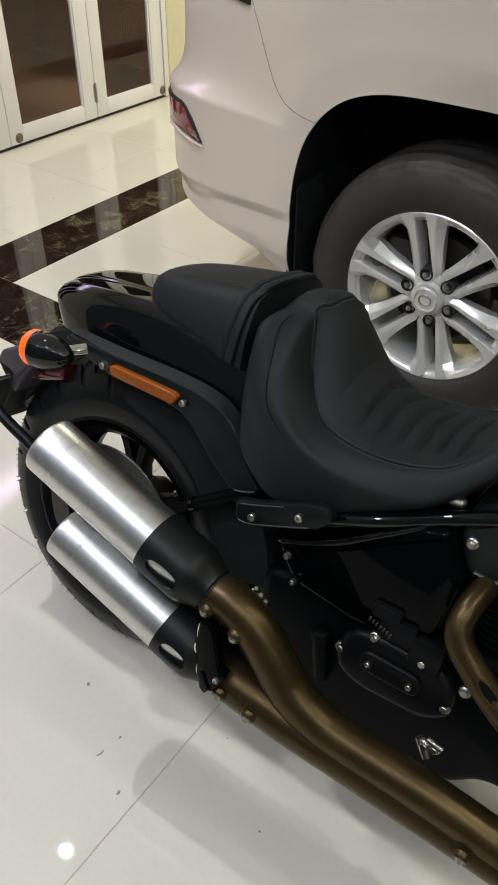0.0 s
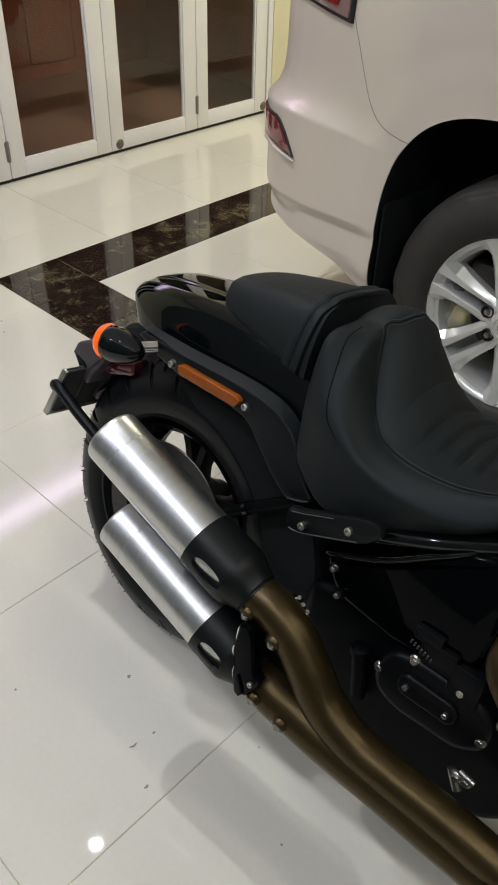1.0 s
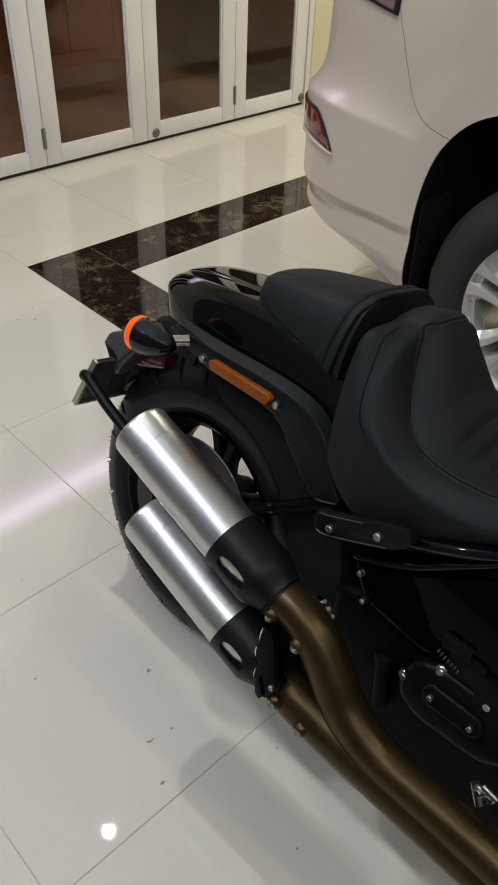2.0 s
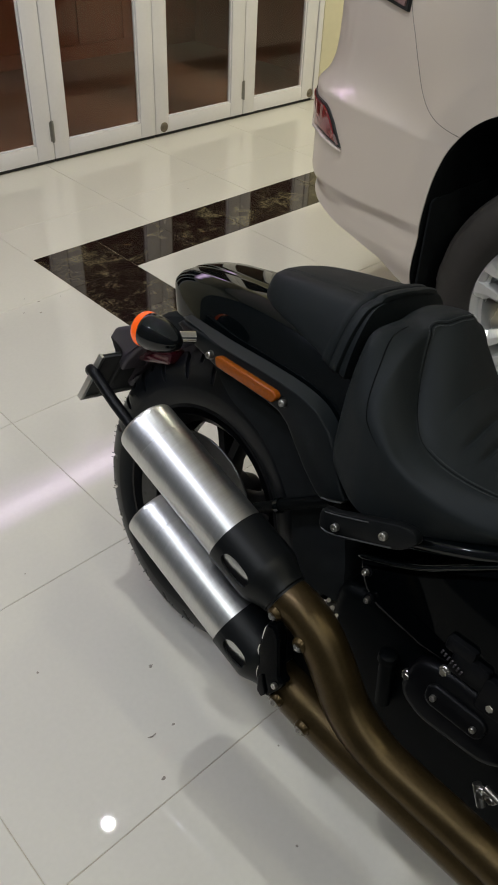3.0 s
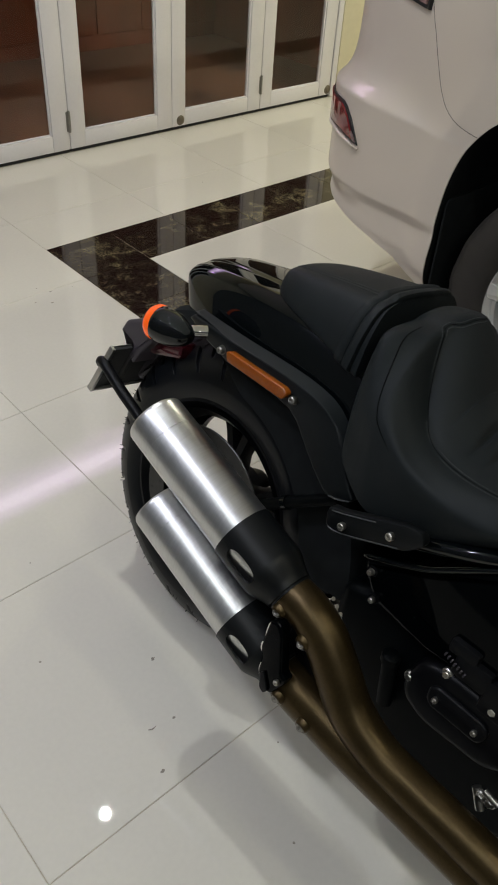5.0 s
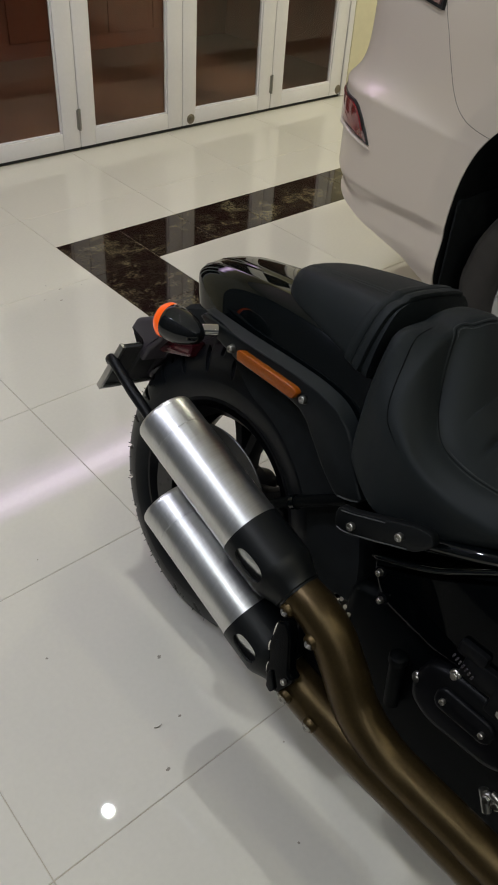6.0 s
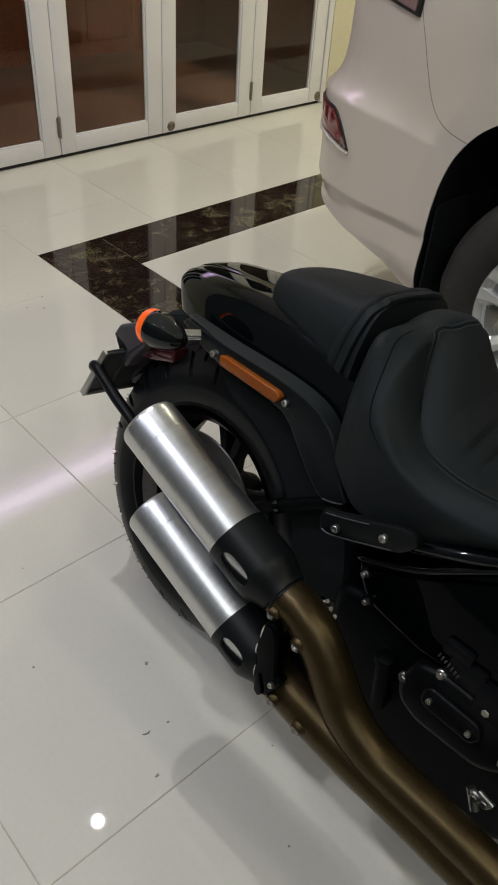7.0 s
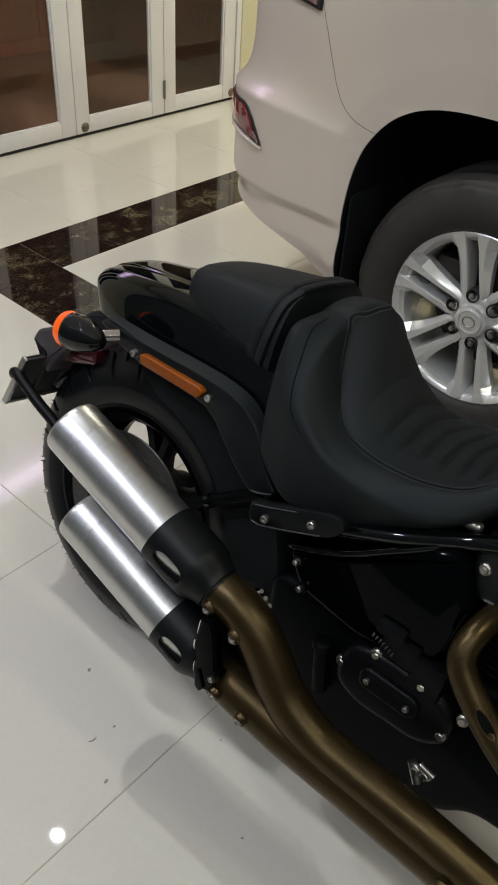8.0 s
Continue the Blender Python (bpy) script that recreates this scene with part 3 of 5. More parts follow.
def body_grid(outline, sc, seam):
    """Rays from the wheel arch out to the outline, bent so that one of them runs along the shut line."""
    lo, hi = radians(-9.5), radians(189.5)
    angles = np.concatenate([np.linspace(lo, radians(3.5), 60), np.linspace(radians(3.5), radians(8.0), 80)[1:], np.linspace(radians(8.0), radians(30), 80)[1:], np.linspace(radians(30), SEAM_A, 24)[1:], np.linspace(SEAM_A, radians(80), 50)[1:], np.linspace(radians(80), hi, 110)[1:]])
    split = int(np.argmin(abs(angles - SEAM_A)))
    fr = np.linspace(0, 1, 90) ** 1.35
    grid = []
    reach = [ray_out(outline, sc, a) for a in angles]
    known = [(a, e) for a, e in zip(angles, reach) if e]
    ka, ke = [k[0] for k in known], [k[1] for k in known]
    for a, end in zip(angles, reach):
        col = []
        r0 = arch_radius(a)
        if end is None or end < r0 + 0.004:
            grid.append(None)
            continue
        for f in fr:
            r = r0 + (end - r0) * f
            aa = a
            if seam:
                w = max(0.0, 1 - abs(a - SEAM_A) / radians(15))
                aa = a + w * seam_swing(r)
                rr0, e2 = arch_radius(aa), float(np.interp(aa, ka, ke))
                r = rr0 + (e2 - rr0) * f
            col.append(skin(sc + r * math.cos(aa), WHEEL_Z + r * math.sin(aa)))
        grid.append(col)
    return grid, split


def grid_mesh(cols, sign):
    bm = bmesh.new()
    vs = []
    for c in cols:
        vs.append(None if c is None else [bm.verts.new((p.x if sign > 0 else 2 * CAR_MID - p.x, p.y, p.z)) for p in c])
    for a, b in zip(vs, vs[1:]):
        if a and b:
            for i in range(len(a) - 1):
                bm.faces.new((a[i], b[i], b[i + 1], a[i + 1]))
    return bm


def build_body(car):
    """Bumper and side panels as shells that share one skin, right and left."""
    rear, split = body_grid(rear_outline(), S_OF_Y(WHEEL_Y), True)
    front, _ = body_grid(front_outline(), S_OF_Y(WHEEL_Y - WHEEL_BASE), False)
    for sign in (1, -1):
        for name, cols, label in (("rear_bumper", rear[:split + 1], "champagne painted rear bumper corner"), ("body_side", rear[split:], "champagne painted body side with a flared wheel arch"), ("front_side", front, "champagne painted front wing and doors")):
            ob = part(name, grid_mesh(cols, sign), CAR_PAINT, car, label, 60)
            mod = ob.modifiers.new("thickness", "SOLIDIFY")
            mod.thickness, mod.offset = 0.004, 1.0 if sign > 0 else -1.0
            ob.modifiers.new("crisp_edges", "EDGE_SPLIT").split_angle = radians(50)
    line = rear[split]
    # The panel gap's shade, drawn as a thin dark tube along the joint.
    part("shut_line", tube(bmesh.new(), [tuple(p) for p in line[1:-6]], 0.0008, 8), SHUT_LINE, car, "thin dark line put in as the shade of the gap between the body panels")
    # roof and glass
    rings = []
    for z, inset, front, rear in ((1.19, 0.035, 0.75, 0.02), (1.30, 0.07, 1.25, 0.06), (1.72, 0.20, 1.75, 0.22), (1.80, 0.30, 1.95, 0.35), (1.82, 0.5, 2.2, 0.6)):
        x0, x1, y0, y1 = CAR_X + inset, 2 * CAR_MID - CAR_X - inset, NOSE_Y + front, TAIL_Y - 0.10 - rear
        r = 0.22
        ring = []
        for cx, cy, a0 in ((x1 - r, y1 - r, 0), (x0 + r, y1 - r, 90), (x0 + r, y0 + r, 180), (x1 - r, y0 + r, 270)):
            ring += [(cx + r * math.cos(radians(a0 + 15 * k)), cy + r * math.sin(radians(a0 + 15 * k)), z) for k in range(7)]
        rings.append(ring)
    part("cabin", loft(bmesh.new(), rings), CAR_GLASS, car, "tinted windows and roof of the car")
    bonnet = [[(CAR_X + 0.06, y, z) , (CAR_MID, y, z + 0.03), (2 * CAR_MID - CAR_X - 0.06, y, z), (2 * CAR_MID - CAR_X - 0.06, y, z - 0.04), (CAR_X + 0.06, y, z - 0.04)] for y, z in ((NOSE_Y + 0.06, 1.10), (NOSE_Y + 0.6, 1.19), (NOSE_Y + 1.5, 1.21))]
    part("bonnet", loft(bmesh.new(), bonnet), CAR_PAINT, car)
    part("underbody", boxed((CAR_X + 0.30, NOSE_Y + 0.5, 0.30), (2 * CAR_MID - CAR_X - 0.30, TAIL_Y - 0.22, 0.42), 0.02), CAR_PLASTIC, car)
    part("bumper_step", boxed((CAR_X + 0.36, TAIL_Y - 0.10, 0.905), (2 * CAR_MID - CAR_X - 0.36, TAIL_Y + 0.004, 0.935), 0.010), CAR_PLASTIC, car, "black ribbed step pad on the rear bumper")


def skin_patch(outline, lift, rim=0.004, n=7):
    """A thin raised piece that follows the car's skin; outline in plan length and height."""
    bm = bmesh.new()
    pts = [Vector(p) for p in outline]
    c = sum(pts, Vector((0, 0))) / len(pts)
    rings = []
    for k in range(n + 1):
        f = 1 - k / n
        h = lift if k else -rim
        if k == 1:
            f = 0.97
        rings.append([bm.verts.new(skin(c.x + (p.x - c.x) * f, c.y + (p.y - c.y) * f, h)) for p in pts] if k < n else None)
    mid = bm.verts.new(skin(c.x, c.y, lift))
    m = len(pts)
    for a, b in zip(rings[:-1], rings[1:-1]):
        for i in range(m):
            bm.faces.new((a[i], a[(i + 1) % m], b[(i + 1) % m], b[i]))
    for i in range(m):
        bm.faces.new((rings[-2][i], rings[-2][(i + 1) % m], mid))
    return bm


def dense(outline, step=0.012):
    out = []
    for a, b in zip(outline, outline[1:] + outline[:1]):
        n = max(1, int(math.dist(a, b) / step))
        out += [(a[0] + (b[0] - a[0]) * k / n, a[1] + (b[1] - a[1]) * k / n) for k in range(n)]
    return out


def build_lights(car):
    s0 = S_OF_Y(-1.163)
    refl = [(s0, 0.668), (s0 + 0.020, 0.700), (s0 + 0.045, 0.735), (s0 + 0.075, 0.762), (s0 + 0.10, 0.772), (s0 + 0.30, 0.772), (s0 + 0.30, 0.690), (s0 + 0.10, 0.684)]
    frame_part = part("reflector_surround", skin_patch(dense(refl), 0.004), CAR_PLASTIC, car, "black surround of the bumper reflector")
    inner = [(s0 + 0.022, 0.680), (s0 + 0.040, 0.705), (s0 + 0.060, 0.733), (s0 + 0.085, 0.755), (s0 + 0.11, 0.764), (s0 + 0.29, 0.764), (s0 + 0.29, 0.696), (s0 + 0.10, 0.692)]
    part("reflector_lens", skin_patch(dense(inner), 0.009), RED_LENS, frame_part, "red rear fog lamp and reflector lens")
    tip = [(s0 + 0.012, 0.676), (s0 + 0.026, 0.684), (s0 + 0.038, 0.702), (s0 + 0.027, 0.694)]
    part("lens_tip", skin_patch(dense(tip, 0.006), 0.010), CLEAR_LENS, frame_part, "pale tip of the lamp lens")
    trim = [skin(s0 + ds, z, 0.008) for ds, z in ((-0.006, 0.662), (0.03, 0.666), (0.10, 0.674), (0.20, 0.680), (0.30, 0.682))]
    part("reflector_trim", tube(bmesh.new(), [tuple(p) for p in trim], [0.003, 0.0055, 0.006, 0.006, 0.006], 12), CAR_PAINT, car, "pale raised lip under the reflector")
    t0 = S_OF_Y(-1.322)
    lamp = [(t0, 1.052), (t0 + 0.10, 1.068), (t0 + 0.20, 1.085), (t0 + 0.34, 1.10), (t0 + 0.36, 1.19), (t0 - 0.01, 1.19)]
    base = part("tail_lamp", skin_patch(dense(lamp), 0.010), CAR_PLASTIC, car, "tail lamp with a black lower edge")
    lens = [(t0 + 0.008, 1.064), (t0 + 0.10, 1.079), (t0 + 0.20, 1.095), (t0 + 0.33, 1.110), (t0 + 0.35, 1.186), (t0 + 0.0, 1.186)]
    part("clear_lens", skin_patch(dense(lens), 0.016), CLEAR_LENS, base, "pale lower lens of the tail lamp")
    lens = [(t0 + 0.05, 1.090), (t0 + 0.10, 1.098), (t0 + 0.20, 1.108), (t0 + 0.32, 1.122), (t0 + 0.34, 1.180), (t0 + 0.02, 1.180)]
    part("red_lens", skin_patch(dense(lens), 0.021), RED_LENS, base, "red lens of the tail lamp")


def build_car_wheel(car, x_face, y, mirrored=False):
    """Alloy wheel with six pairs of spokes; the face looks towards -x."""
    sg = -1 if not mirrored else 1
    c = Vector((x_face, y, WHEEL_Z))
    ax = Vector((sg, 0, 0))
    rr = 0.250
    lip = [(rr - 0.013, -0.002), (rr - 0.003, 0.003), (rr, 0.001), (rr + 0.001, -0.006), (rr - 0.006, -0.012), (rr - 0.011, -0.032), (rr - 0.021, -0.032), (rr - 0.018, -0.008)]
    wheel = part("wheel", revolve(bmesh.new(), lip, c, ax, 96, True), ALLOY, car, "silver alloy wheel with six pairs of spokes")
    barrel = [(rr - 0.010, -0.012), (rr - 0.008, -0.03), (rr - 0.016, -0.06), (rr - 0.020, -0.17), (rr - 0.01, -0.19), (rr - 0.02, -0.195), (rr - 0.035, -0.17), (rr - 0.035, -0.05), (rr - 0.028, -0.02)]
    part("barrel", revolve(bmesh.new(), barrel, c, ax, 72, True), ALLOY, wheel, "silver rim barrel behind the spokes")
    tyre = [(0.236, -0.005), (0.252, 0.002), (0.262, 0.012), (0.285, 0.022), (0.315, 0.024), (0.345, 0.016), (0.362, 0.006), (0.370, -0.004), (0.380, -0.014), (0.387, -0.035),
            (0.390, -0.07), (0.3905, -0.12), (0.390, -0.17), (0.387, -0.205), (0.378, -0.225), (0.34, -0.24), (0.28, -0.235), (0.238, -0.20)]
    bm = bmesh.new()
    prof = smooth_path(tyre, 3)
    seg = 220
    rings = []
    for k in range(seg):
        a = 2 * math.pi * k / seg
        d = Vector((0, math.cos(a), math.sin(a)))
        ring = []
        for r, h in prof:
            if r > 0.3795 and abs(abs(h + 0.12) - 0.035) < 0.006:
                r -= 0.007
            elif 0.355 < r <= 0.3795 and h > -0.03 and k % 11 < 5:
                r += 0.0022
                h += 0.0026
            ring.append(tuple(c + ax * h + d * r))
        rings.append(ring)
    rings.append(rings[0])
    loft(bm, rings, True, False)
    bmesh.ops.remove_doubles(bm, verts=bm.verts, dist=1e-5)
    part("tyre", bm, CAR_TYRE, wheel, "worn black car tyre with dusty sidewall")
    # six pairs of spokes, each with a flat face along the slot and a facet that falls away to the wide gap
    up, fw = Vector((0, 0, 1)), Vector((0, 1, 0))
    lugs = [radians(77 + 60 * k) for k in range(6)]
    for a0 in lugs:
        d = math.cos(a0) * fw + math.sin(a0) * up
        for side in (-1, 1):
            n = (-math.sin(a0) * fw + math.cos(a0) * up) * side
            rings = []
            for r, slot, mid, out, h, dep in ((0.050, 0.0140, 0.023, 0.028, -0.020, 0.030), (0.078, 0.0165, 0.031, 0.043, -0.018, 0.036), (0.100, 0.0165, 0.0315, 0.044, -0.0155, 0.044), (0.130, 0.0165, 0.0325, 0.047, -0.012, 0.050),
                                              (0.165, 0.0165, 0.0345, 0.052, -0.0085, 0.054), (0.200, 0.0165, 0.0400, 0.060, -0.005, 0.054), (0.225, 0.0165, 0.047, 0.068, 0.000, 0.050), (0.2470, 0.0165, 0.056, 0.082, 0.0045, 0.030)):
                drop = 0.008 + 0.15 * max(0.0, min(r, 0.20) - 0.07) - 0.4 * max(0.0, r - 0.20)
                reach = lambda q: math.sqrt(r * r - q * q) if r > 0.21 else r
                rings.append([tuple(c + d * reach(q) + n * q + ax * e) for q, e in ((slot - 0.0035, h - dep), (slot, h - 0.004), (slot + 0.0025, h), (mid - 0.002, h + 0.0005), (mid + 0.001, h - 0.001), (out, h - drop), (out - 0.004, h - dep))])
            part("spoke", loft(bmesh.new(), rings), ALLOY, wheel, angle=22)
    hub = [(0.0, -0.002), (0.040, -0.002), (0.046, -0.004), (0.049, -0.010), (0.052, -0.017), (0.066, -0.021), (0.074, -0.027), (0.078, -0.040), (0.074, -0.07), (0.0, -0.07)]
    part("hub", revolve(bmesh.new(), hub, c, ax, 60), ALLOY, wheel)
    cap = revolve(bmesh.new(), [(0.0, 0.0015), (0.029, 0.0015), (0.0305, 0.004), (0.034, 0.0045), (0.0365, 0.003), (0.0375, -0.002)], c, ax, 48)
    part("centre_cap", cap, ALLOY, wheel, "round silver centre cap with a raised oval mark")
    ring = smooth_path([(c + fw * (0.018 * math.cos(a)) + up * (0.015 * math.sin(a)) + ax * 0.0025) for a in [k * math.pi / 8 for k in range(17)]], 2)
    part("cap_mark", tube(bmesh.new(), [tuple(p) for p in ring], 0.0022, 8), ZINC, wheel)
    for a in lugs:
        p = c + (math.cos(a) * fw + math.sin(a) * up) * 0.0698
        part("lug_socket", revolve(bmesh.new(), [(0.0, -0.0260), (0.0150, -0.0260), (0.0160, -0.0135), (0.0185, -0.0130), (0.0195, -0.016), (0.0200, -0.05), (0.0, -0.05)], p, ax, 24), CAR_PLASTIC, wheel, "dark lug nut recess")
        part("lug_nut", revolve(bmesh.new(), [(0.0, -0.008), (0.005, -0.0085), (0.0085, -0.010), (0.0095, -0.013), (0.0100, -0.026), (0.0095, -0.03)], p, ax, 6), ZINC, wheel)
    disc = revolve(bmesh.new(), [(0.06, -0.085), (0.155, -0.085), (0.157, -0.088), (0.157, -0.108), (0.06, -0.108)], c, ax, 48, True)
    part("brake_disc", disc, DARK_METAL, wheel, "dull brown-grey brake disc")
    part("brake_caliper", boxed(tuple(c + Vector((0.06, 0.06, -0.02)) if sg < 0 else c + Vector((-0.13, 0.06, -0.02))), tuple(c + Vector((0.13, 0.17, 0.13)) if sg < 0 else c + Vector((-0.06, 0.17, 0.13))), 0.02), DARK_METAL, wheel)
    part("valve", tube(bmesh.new(), [tuple(c + fw * -0.205 + up * -0.03 + ax * -0.02), tuple(c + fw * -0.185 + up * -0.02 + ax * 0.004)], 0.004, 8), CHROME, wheel)


def build_liner(car, yc, sign=1):
    """The dark arch liner behind the wheel opening."""
    bm = bmesh.new()
    edge = []
    for k in range(33):
        a = math.pi * k / 32
        ca, sa = math.cos(a), math.sin(a)
        r = 1 / ((abs(ca) / ARCH_A) ** ARCH_N + (abs(sa) / ARCH_B) ** ARCH_N) ** (1 / ARCH_N)
        edge.append((yc + (r + 0.007) * ca, WHEEL_Z + (r + 0.007) * sa))
    edge = [(edge[0][0], 0.27)] + edge + [(edge[-1][0], 0.27)]
    x = lambda d: CAR_X + d if sign > 0 else 2 * CAR_MID - CAR_X - d
    rings = [[(x(d), yc + (y - yc) * g, z if g == 1 else WHEEL_Z + (z - WHEEL_Z) * g) for y, z in edge] for d, g in ((0.012, 1.0), (0.06, 1.015), (0.40, 1.015), (0.42, 0.9), (0.43, 0.0))]
    loft(bm, rings, False, False)
    ob = part("arch_liner", bm, LINER, car, "black felt wheel-arch liner")
    mod = ob.modifiers.new("thickness", "SOLIDIFY")
    mod.thickness = 0.004


def build_flap(car):
    flap = slab(rounded([(CAR_X + 0.015, 0.62), (CAR_X + 0.30, 0.62), (CAR_X + 0.30, 0.20), (CAR_X + 0.035, 0.20), (CAR_X + 0.015, 0.34)], 0.02), WHEEL_Y + 0.428, WHEEL_Y + 0.436, 0.002)
    part("mud_flap", flap, LINER, car, "black rubber mud flap")


def build_car():
    car = new("car")
    tagged(car, "champagne-beige off-road estate car parked beside the motorcycle", "car")
    build_body(car)
    build_lights(car)
    build_flap(car)
    for yc in (WHEEL_Y, WHEEL_Y - WHEEL_BASE):
        build_car_wheel(car, CAR_X + 0.030, yc)
        build_car_wheel(car, 2 * CAR_MID - CAR_X - 0.030, yc, True)
        build_liner(car, yc)
        build_liner(car, yc, -1)
    return car


build_car()


# ---- the motorcycle ----
# Its own axes: x forward, y to its left, z up in its leaning plane; the origin is where the rear tyre meets the floor.
BIKE = Matrix.Translation((-0.633, -1.798, 0.0)) @ pose(0, 0, 0, 0, 0, -88.1) @ pose(0, 0, 0, -15.0, 0, 0)
AXLE_Z, TYRE_R = 0.329, 0.329


def curve_at(table, col):
    """A smooth function of the first column of a table of stations."""
    t = smooth_path(table, 10)
    return lambda x: float(np.interp(x, t[:, 0], t[:, col]))


def section_loft(stations, outline, x0, x1, step=0.006, n=None):
    """Lofts cross-sections along x: outline(x) gives half of a section as (y, z) from the top middle to the bottom."""
    rings = []
    for x in np.arange(x0, x1 + step / 2, step):
        half = outline(float(x))
        ring = [(float(x), y, z) for y, z in half] + [(float(x), -y, z) for y, z in half[::-1] if abs(y) > 1e-5]
        rings.append(ring)
    return rings


def build_rear_wheel(bike):
    c = Vector((0, 0, AXLE_Z))
    # tyre with grooves let into the shoulders
    full = [(0.205, -0.074, 0.0), (0.213, -0.080, 0.0)]
    full += [(0.231 + 0.098 * math.cos(a), 0.0875 * math.sin(a), abs(a) / (math.pi / 2)) for a in np.linspace(-1.42, 1.42, 75)]
    full += [(0.213, 0.080, 0.0), (0.205, 0.074, 0.0)]
    seg = 1080
    rings = []
    for k in range(seg):
        a = 2 * math.pi * k / seg
        d = Vector((math.cos(a), 0, math.sin(a)))
        ring = []
        for r, h, u in full:
            ph = (k / seg * 24 + 0.50 * u * u - (0.5 if h > 0 else 0)) % 1.0
            r -= 0.010 * math.exp(-((ph - 0.25) / 0.055) ** 4) * float(smoothstep(0.06, 0.10, u) * smoothstep(0.80, 0.74, u))
            ph = (k / seg * 24 + 0.5 + 0.50 * u * u - (0.5 if h > 0 else 0)) % 1.0
            r -= 0.007 * math.exp(-((ph - 0.25) / 0.048) ** 4) * float(smoothstep(0.30, 0.34, u) * smoothstep(0.56, 0.50, u))
            ring.append(tuple(c + d * r + Vector((0, -h, 0))))
        rings.append(ring)
    rings.append(rings[0])
    bm = loft(bmesh.new(), rings, False, False)
    bmesh.ops.remove_doubles(bm, verts=bm.verts, dist=1e-5)
    lip = [(0.205, 0.080), (0.213, 0.079), (0.2165, 0.075), (0.214, 0.070), (0.204, 0.064), (0.198, 0.045), (0.186, 0.030), (0.184, 0.0)]
    lp = [(r, h) for r, h in lip] + [(r, -h) for r, h in lip[::-1]][1:] + [(0.168, -0.03), (0.172, -0.055), (0.190, -0.076), (0.190, 0.076), (0.172, 0.055), (0.168, 0.03)]
    wheel = part("rear_wheel", revolve(bmesh.new(), lp, c, (0, 1, 0), 120, True), MATT_BLACK, bike, "black cast rear wheel with split spokes")
    part("tyre", bm, TYRE_RUBBER, wheel, "wide black rear tyre with curved tread grooves", 30)
    part("rim_lip", revolve(bmesh.new(), [(0.2205, 0.0775), (0.2225, 0.0795), (0.2240, 0.0790), (0.2235, 0.0765)], c, (0, -1, 0), 120, True), STEEL_HINGE, wheel, "thin bright rim edge")
    nubs = bmesh.new()
    rng = random.Random(3)
    for k in range(46):
        a = radians(150 + 130 * k / 45 + rng.uniform(-1, 1))
        d = Vector((math.cos(a), 0, math.sin(a)))
        h, r = rng.choice(((-0.070, 0.290), (-0.05, 0.311), (-0.080, 0.271)))
        p = c + d * r + Vector((0, h, 0))
        tube(nubs, [tuple(p), tuple(p + d * 0.005 + Vector((0, -0.002, rng.uniform(-0.002, 0.001))))], [0.0011, 0.0005], 5)
    tagged(part("mould_nubs", nubs, TYRE_RUBBER, wheel), "tiny moulding nubs of the rubber", kind="stuff")
    for k in range(5):
        spoke = bmesh.new()
        a = radians(22 + 72 * k)
        for s in (-1, 1):
            rings = []
            for r, da, w, t in ((0.045, 0.10, 0.016, 0.024), (0.09, 0.10, 0.013, 0.020), (0.14, 0.155, 0.0140, 0.022), (0.182, 0.180, 0.019, 0.026)):
                ang = a + s * da * (1 if r > 0.1 else 0.9)
                d, n = Vector((math.cos(ang), 0, math.sin(ang))), Vector((-math.sin(ang), 0, math.cos(ang)))
                rings.append([tuple(c + d * r + n * (q * w) + Vector((0, e * t, 0))) for q, e in ((-1, -0.5), (-0.6, -1), (0.6, -1), (1, -0.5), (1, 0.5), (0.6, 1), (-0.6, 1), (-1, 0.5))])
            loft(spoke, rings)
        part("spoke", spoke, MATT_BLACK, wheel)
    part("hub", revolve(bmesh.new(), [(0.0, 0.085), (0.028, 0.085), (0.034, 0.07), (0.036, 0.045), (0.055, 0.034), (0.058, 0.0), (0.055, -0.034), (0.036, -0.045), (0.034, -0.09), (0.0, -0.09)], c, (0, 1, 0), 40), MATT_BLACK, wheel)
    # drilled brake disc on the right side
    y0 = -0.092
    bm = revolve(bmesh.new(), [(0.112, 0.0025), (0.1600, 0.0025), (0.1615, 0.0012), (0.1615, -0.0012), (0.1600, -0.0025), (0.112, -0.0025)], (0, y0, AXLE_Z), (0, 1, 0), 96, True)
    part("brake_disc", bm, DISC_STEEL, wheel, "drilled steel brake disc")
    # Nothing is drilled: black plugs give the dark insides of the holes.
    holes = bmesh.new()
    for k in range(30):
        for j, r in enumerate((0.123, 0.136, 0.149)):
            if (k + j) % 2:
                continue
            a = 2 * math.pi * (k + 0.33 * j) / 30
            p = Vector((r * math.cos(a), y0 - 0.0027, AXLE_Z + r * math.sin(a)))
            tube(holes, [tuple(p), tuple(p + Vector((0, 0.0054, 0)))], 0.0036, 10)
    tagged(part("disc_holes", holes, CAR_PLASTIC, wheel), "black plugs put in as the shade of the disc's drilled holes", kind="stuff")
    carrier = bmesh.new()
    for k in range(5):
        a = radians(36 + 72 * k)
        d, n = Vector((math.cos(a), 0, math.sin(a))), Vector((-math.sin(a), 0, math.cos(a)))
        o = Vector((0, y0, AXLE_Z))
        loft(carrier, [[tuple(o + d * r + n * (q * w) + Vector((0, e * 0.003, 0))) for q, e in ((-1, -1), (1, -1), (1, 1), (-1, 1))] for r, w in ((0.03, 0.02), (0.07, 0.010), (0.116, 0.016))])
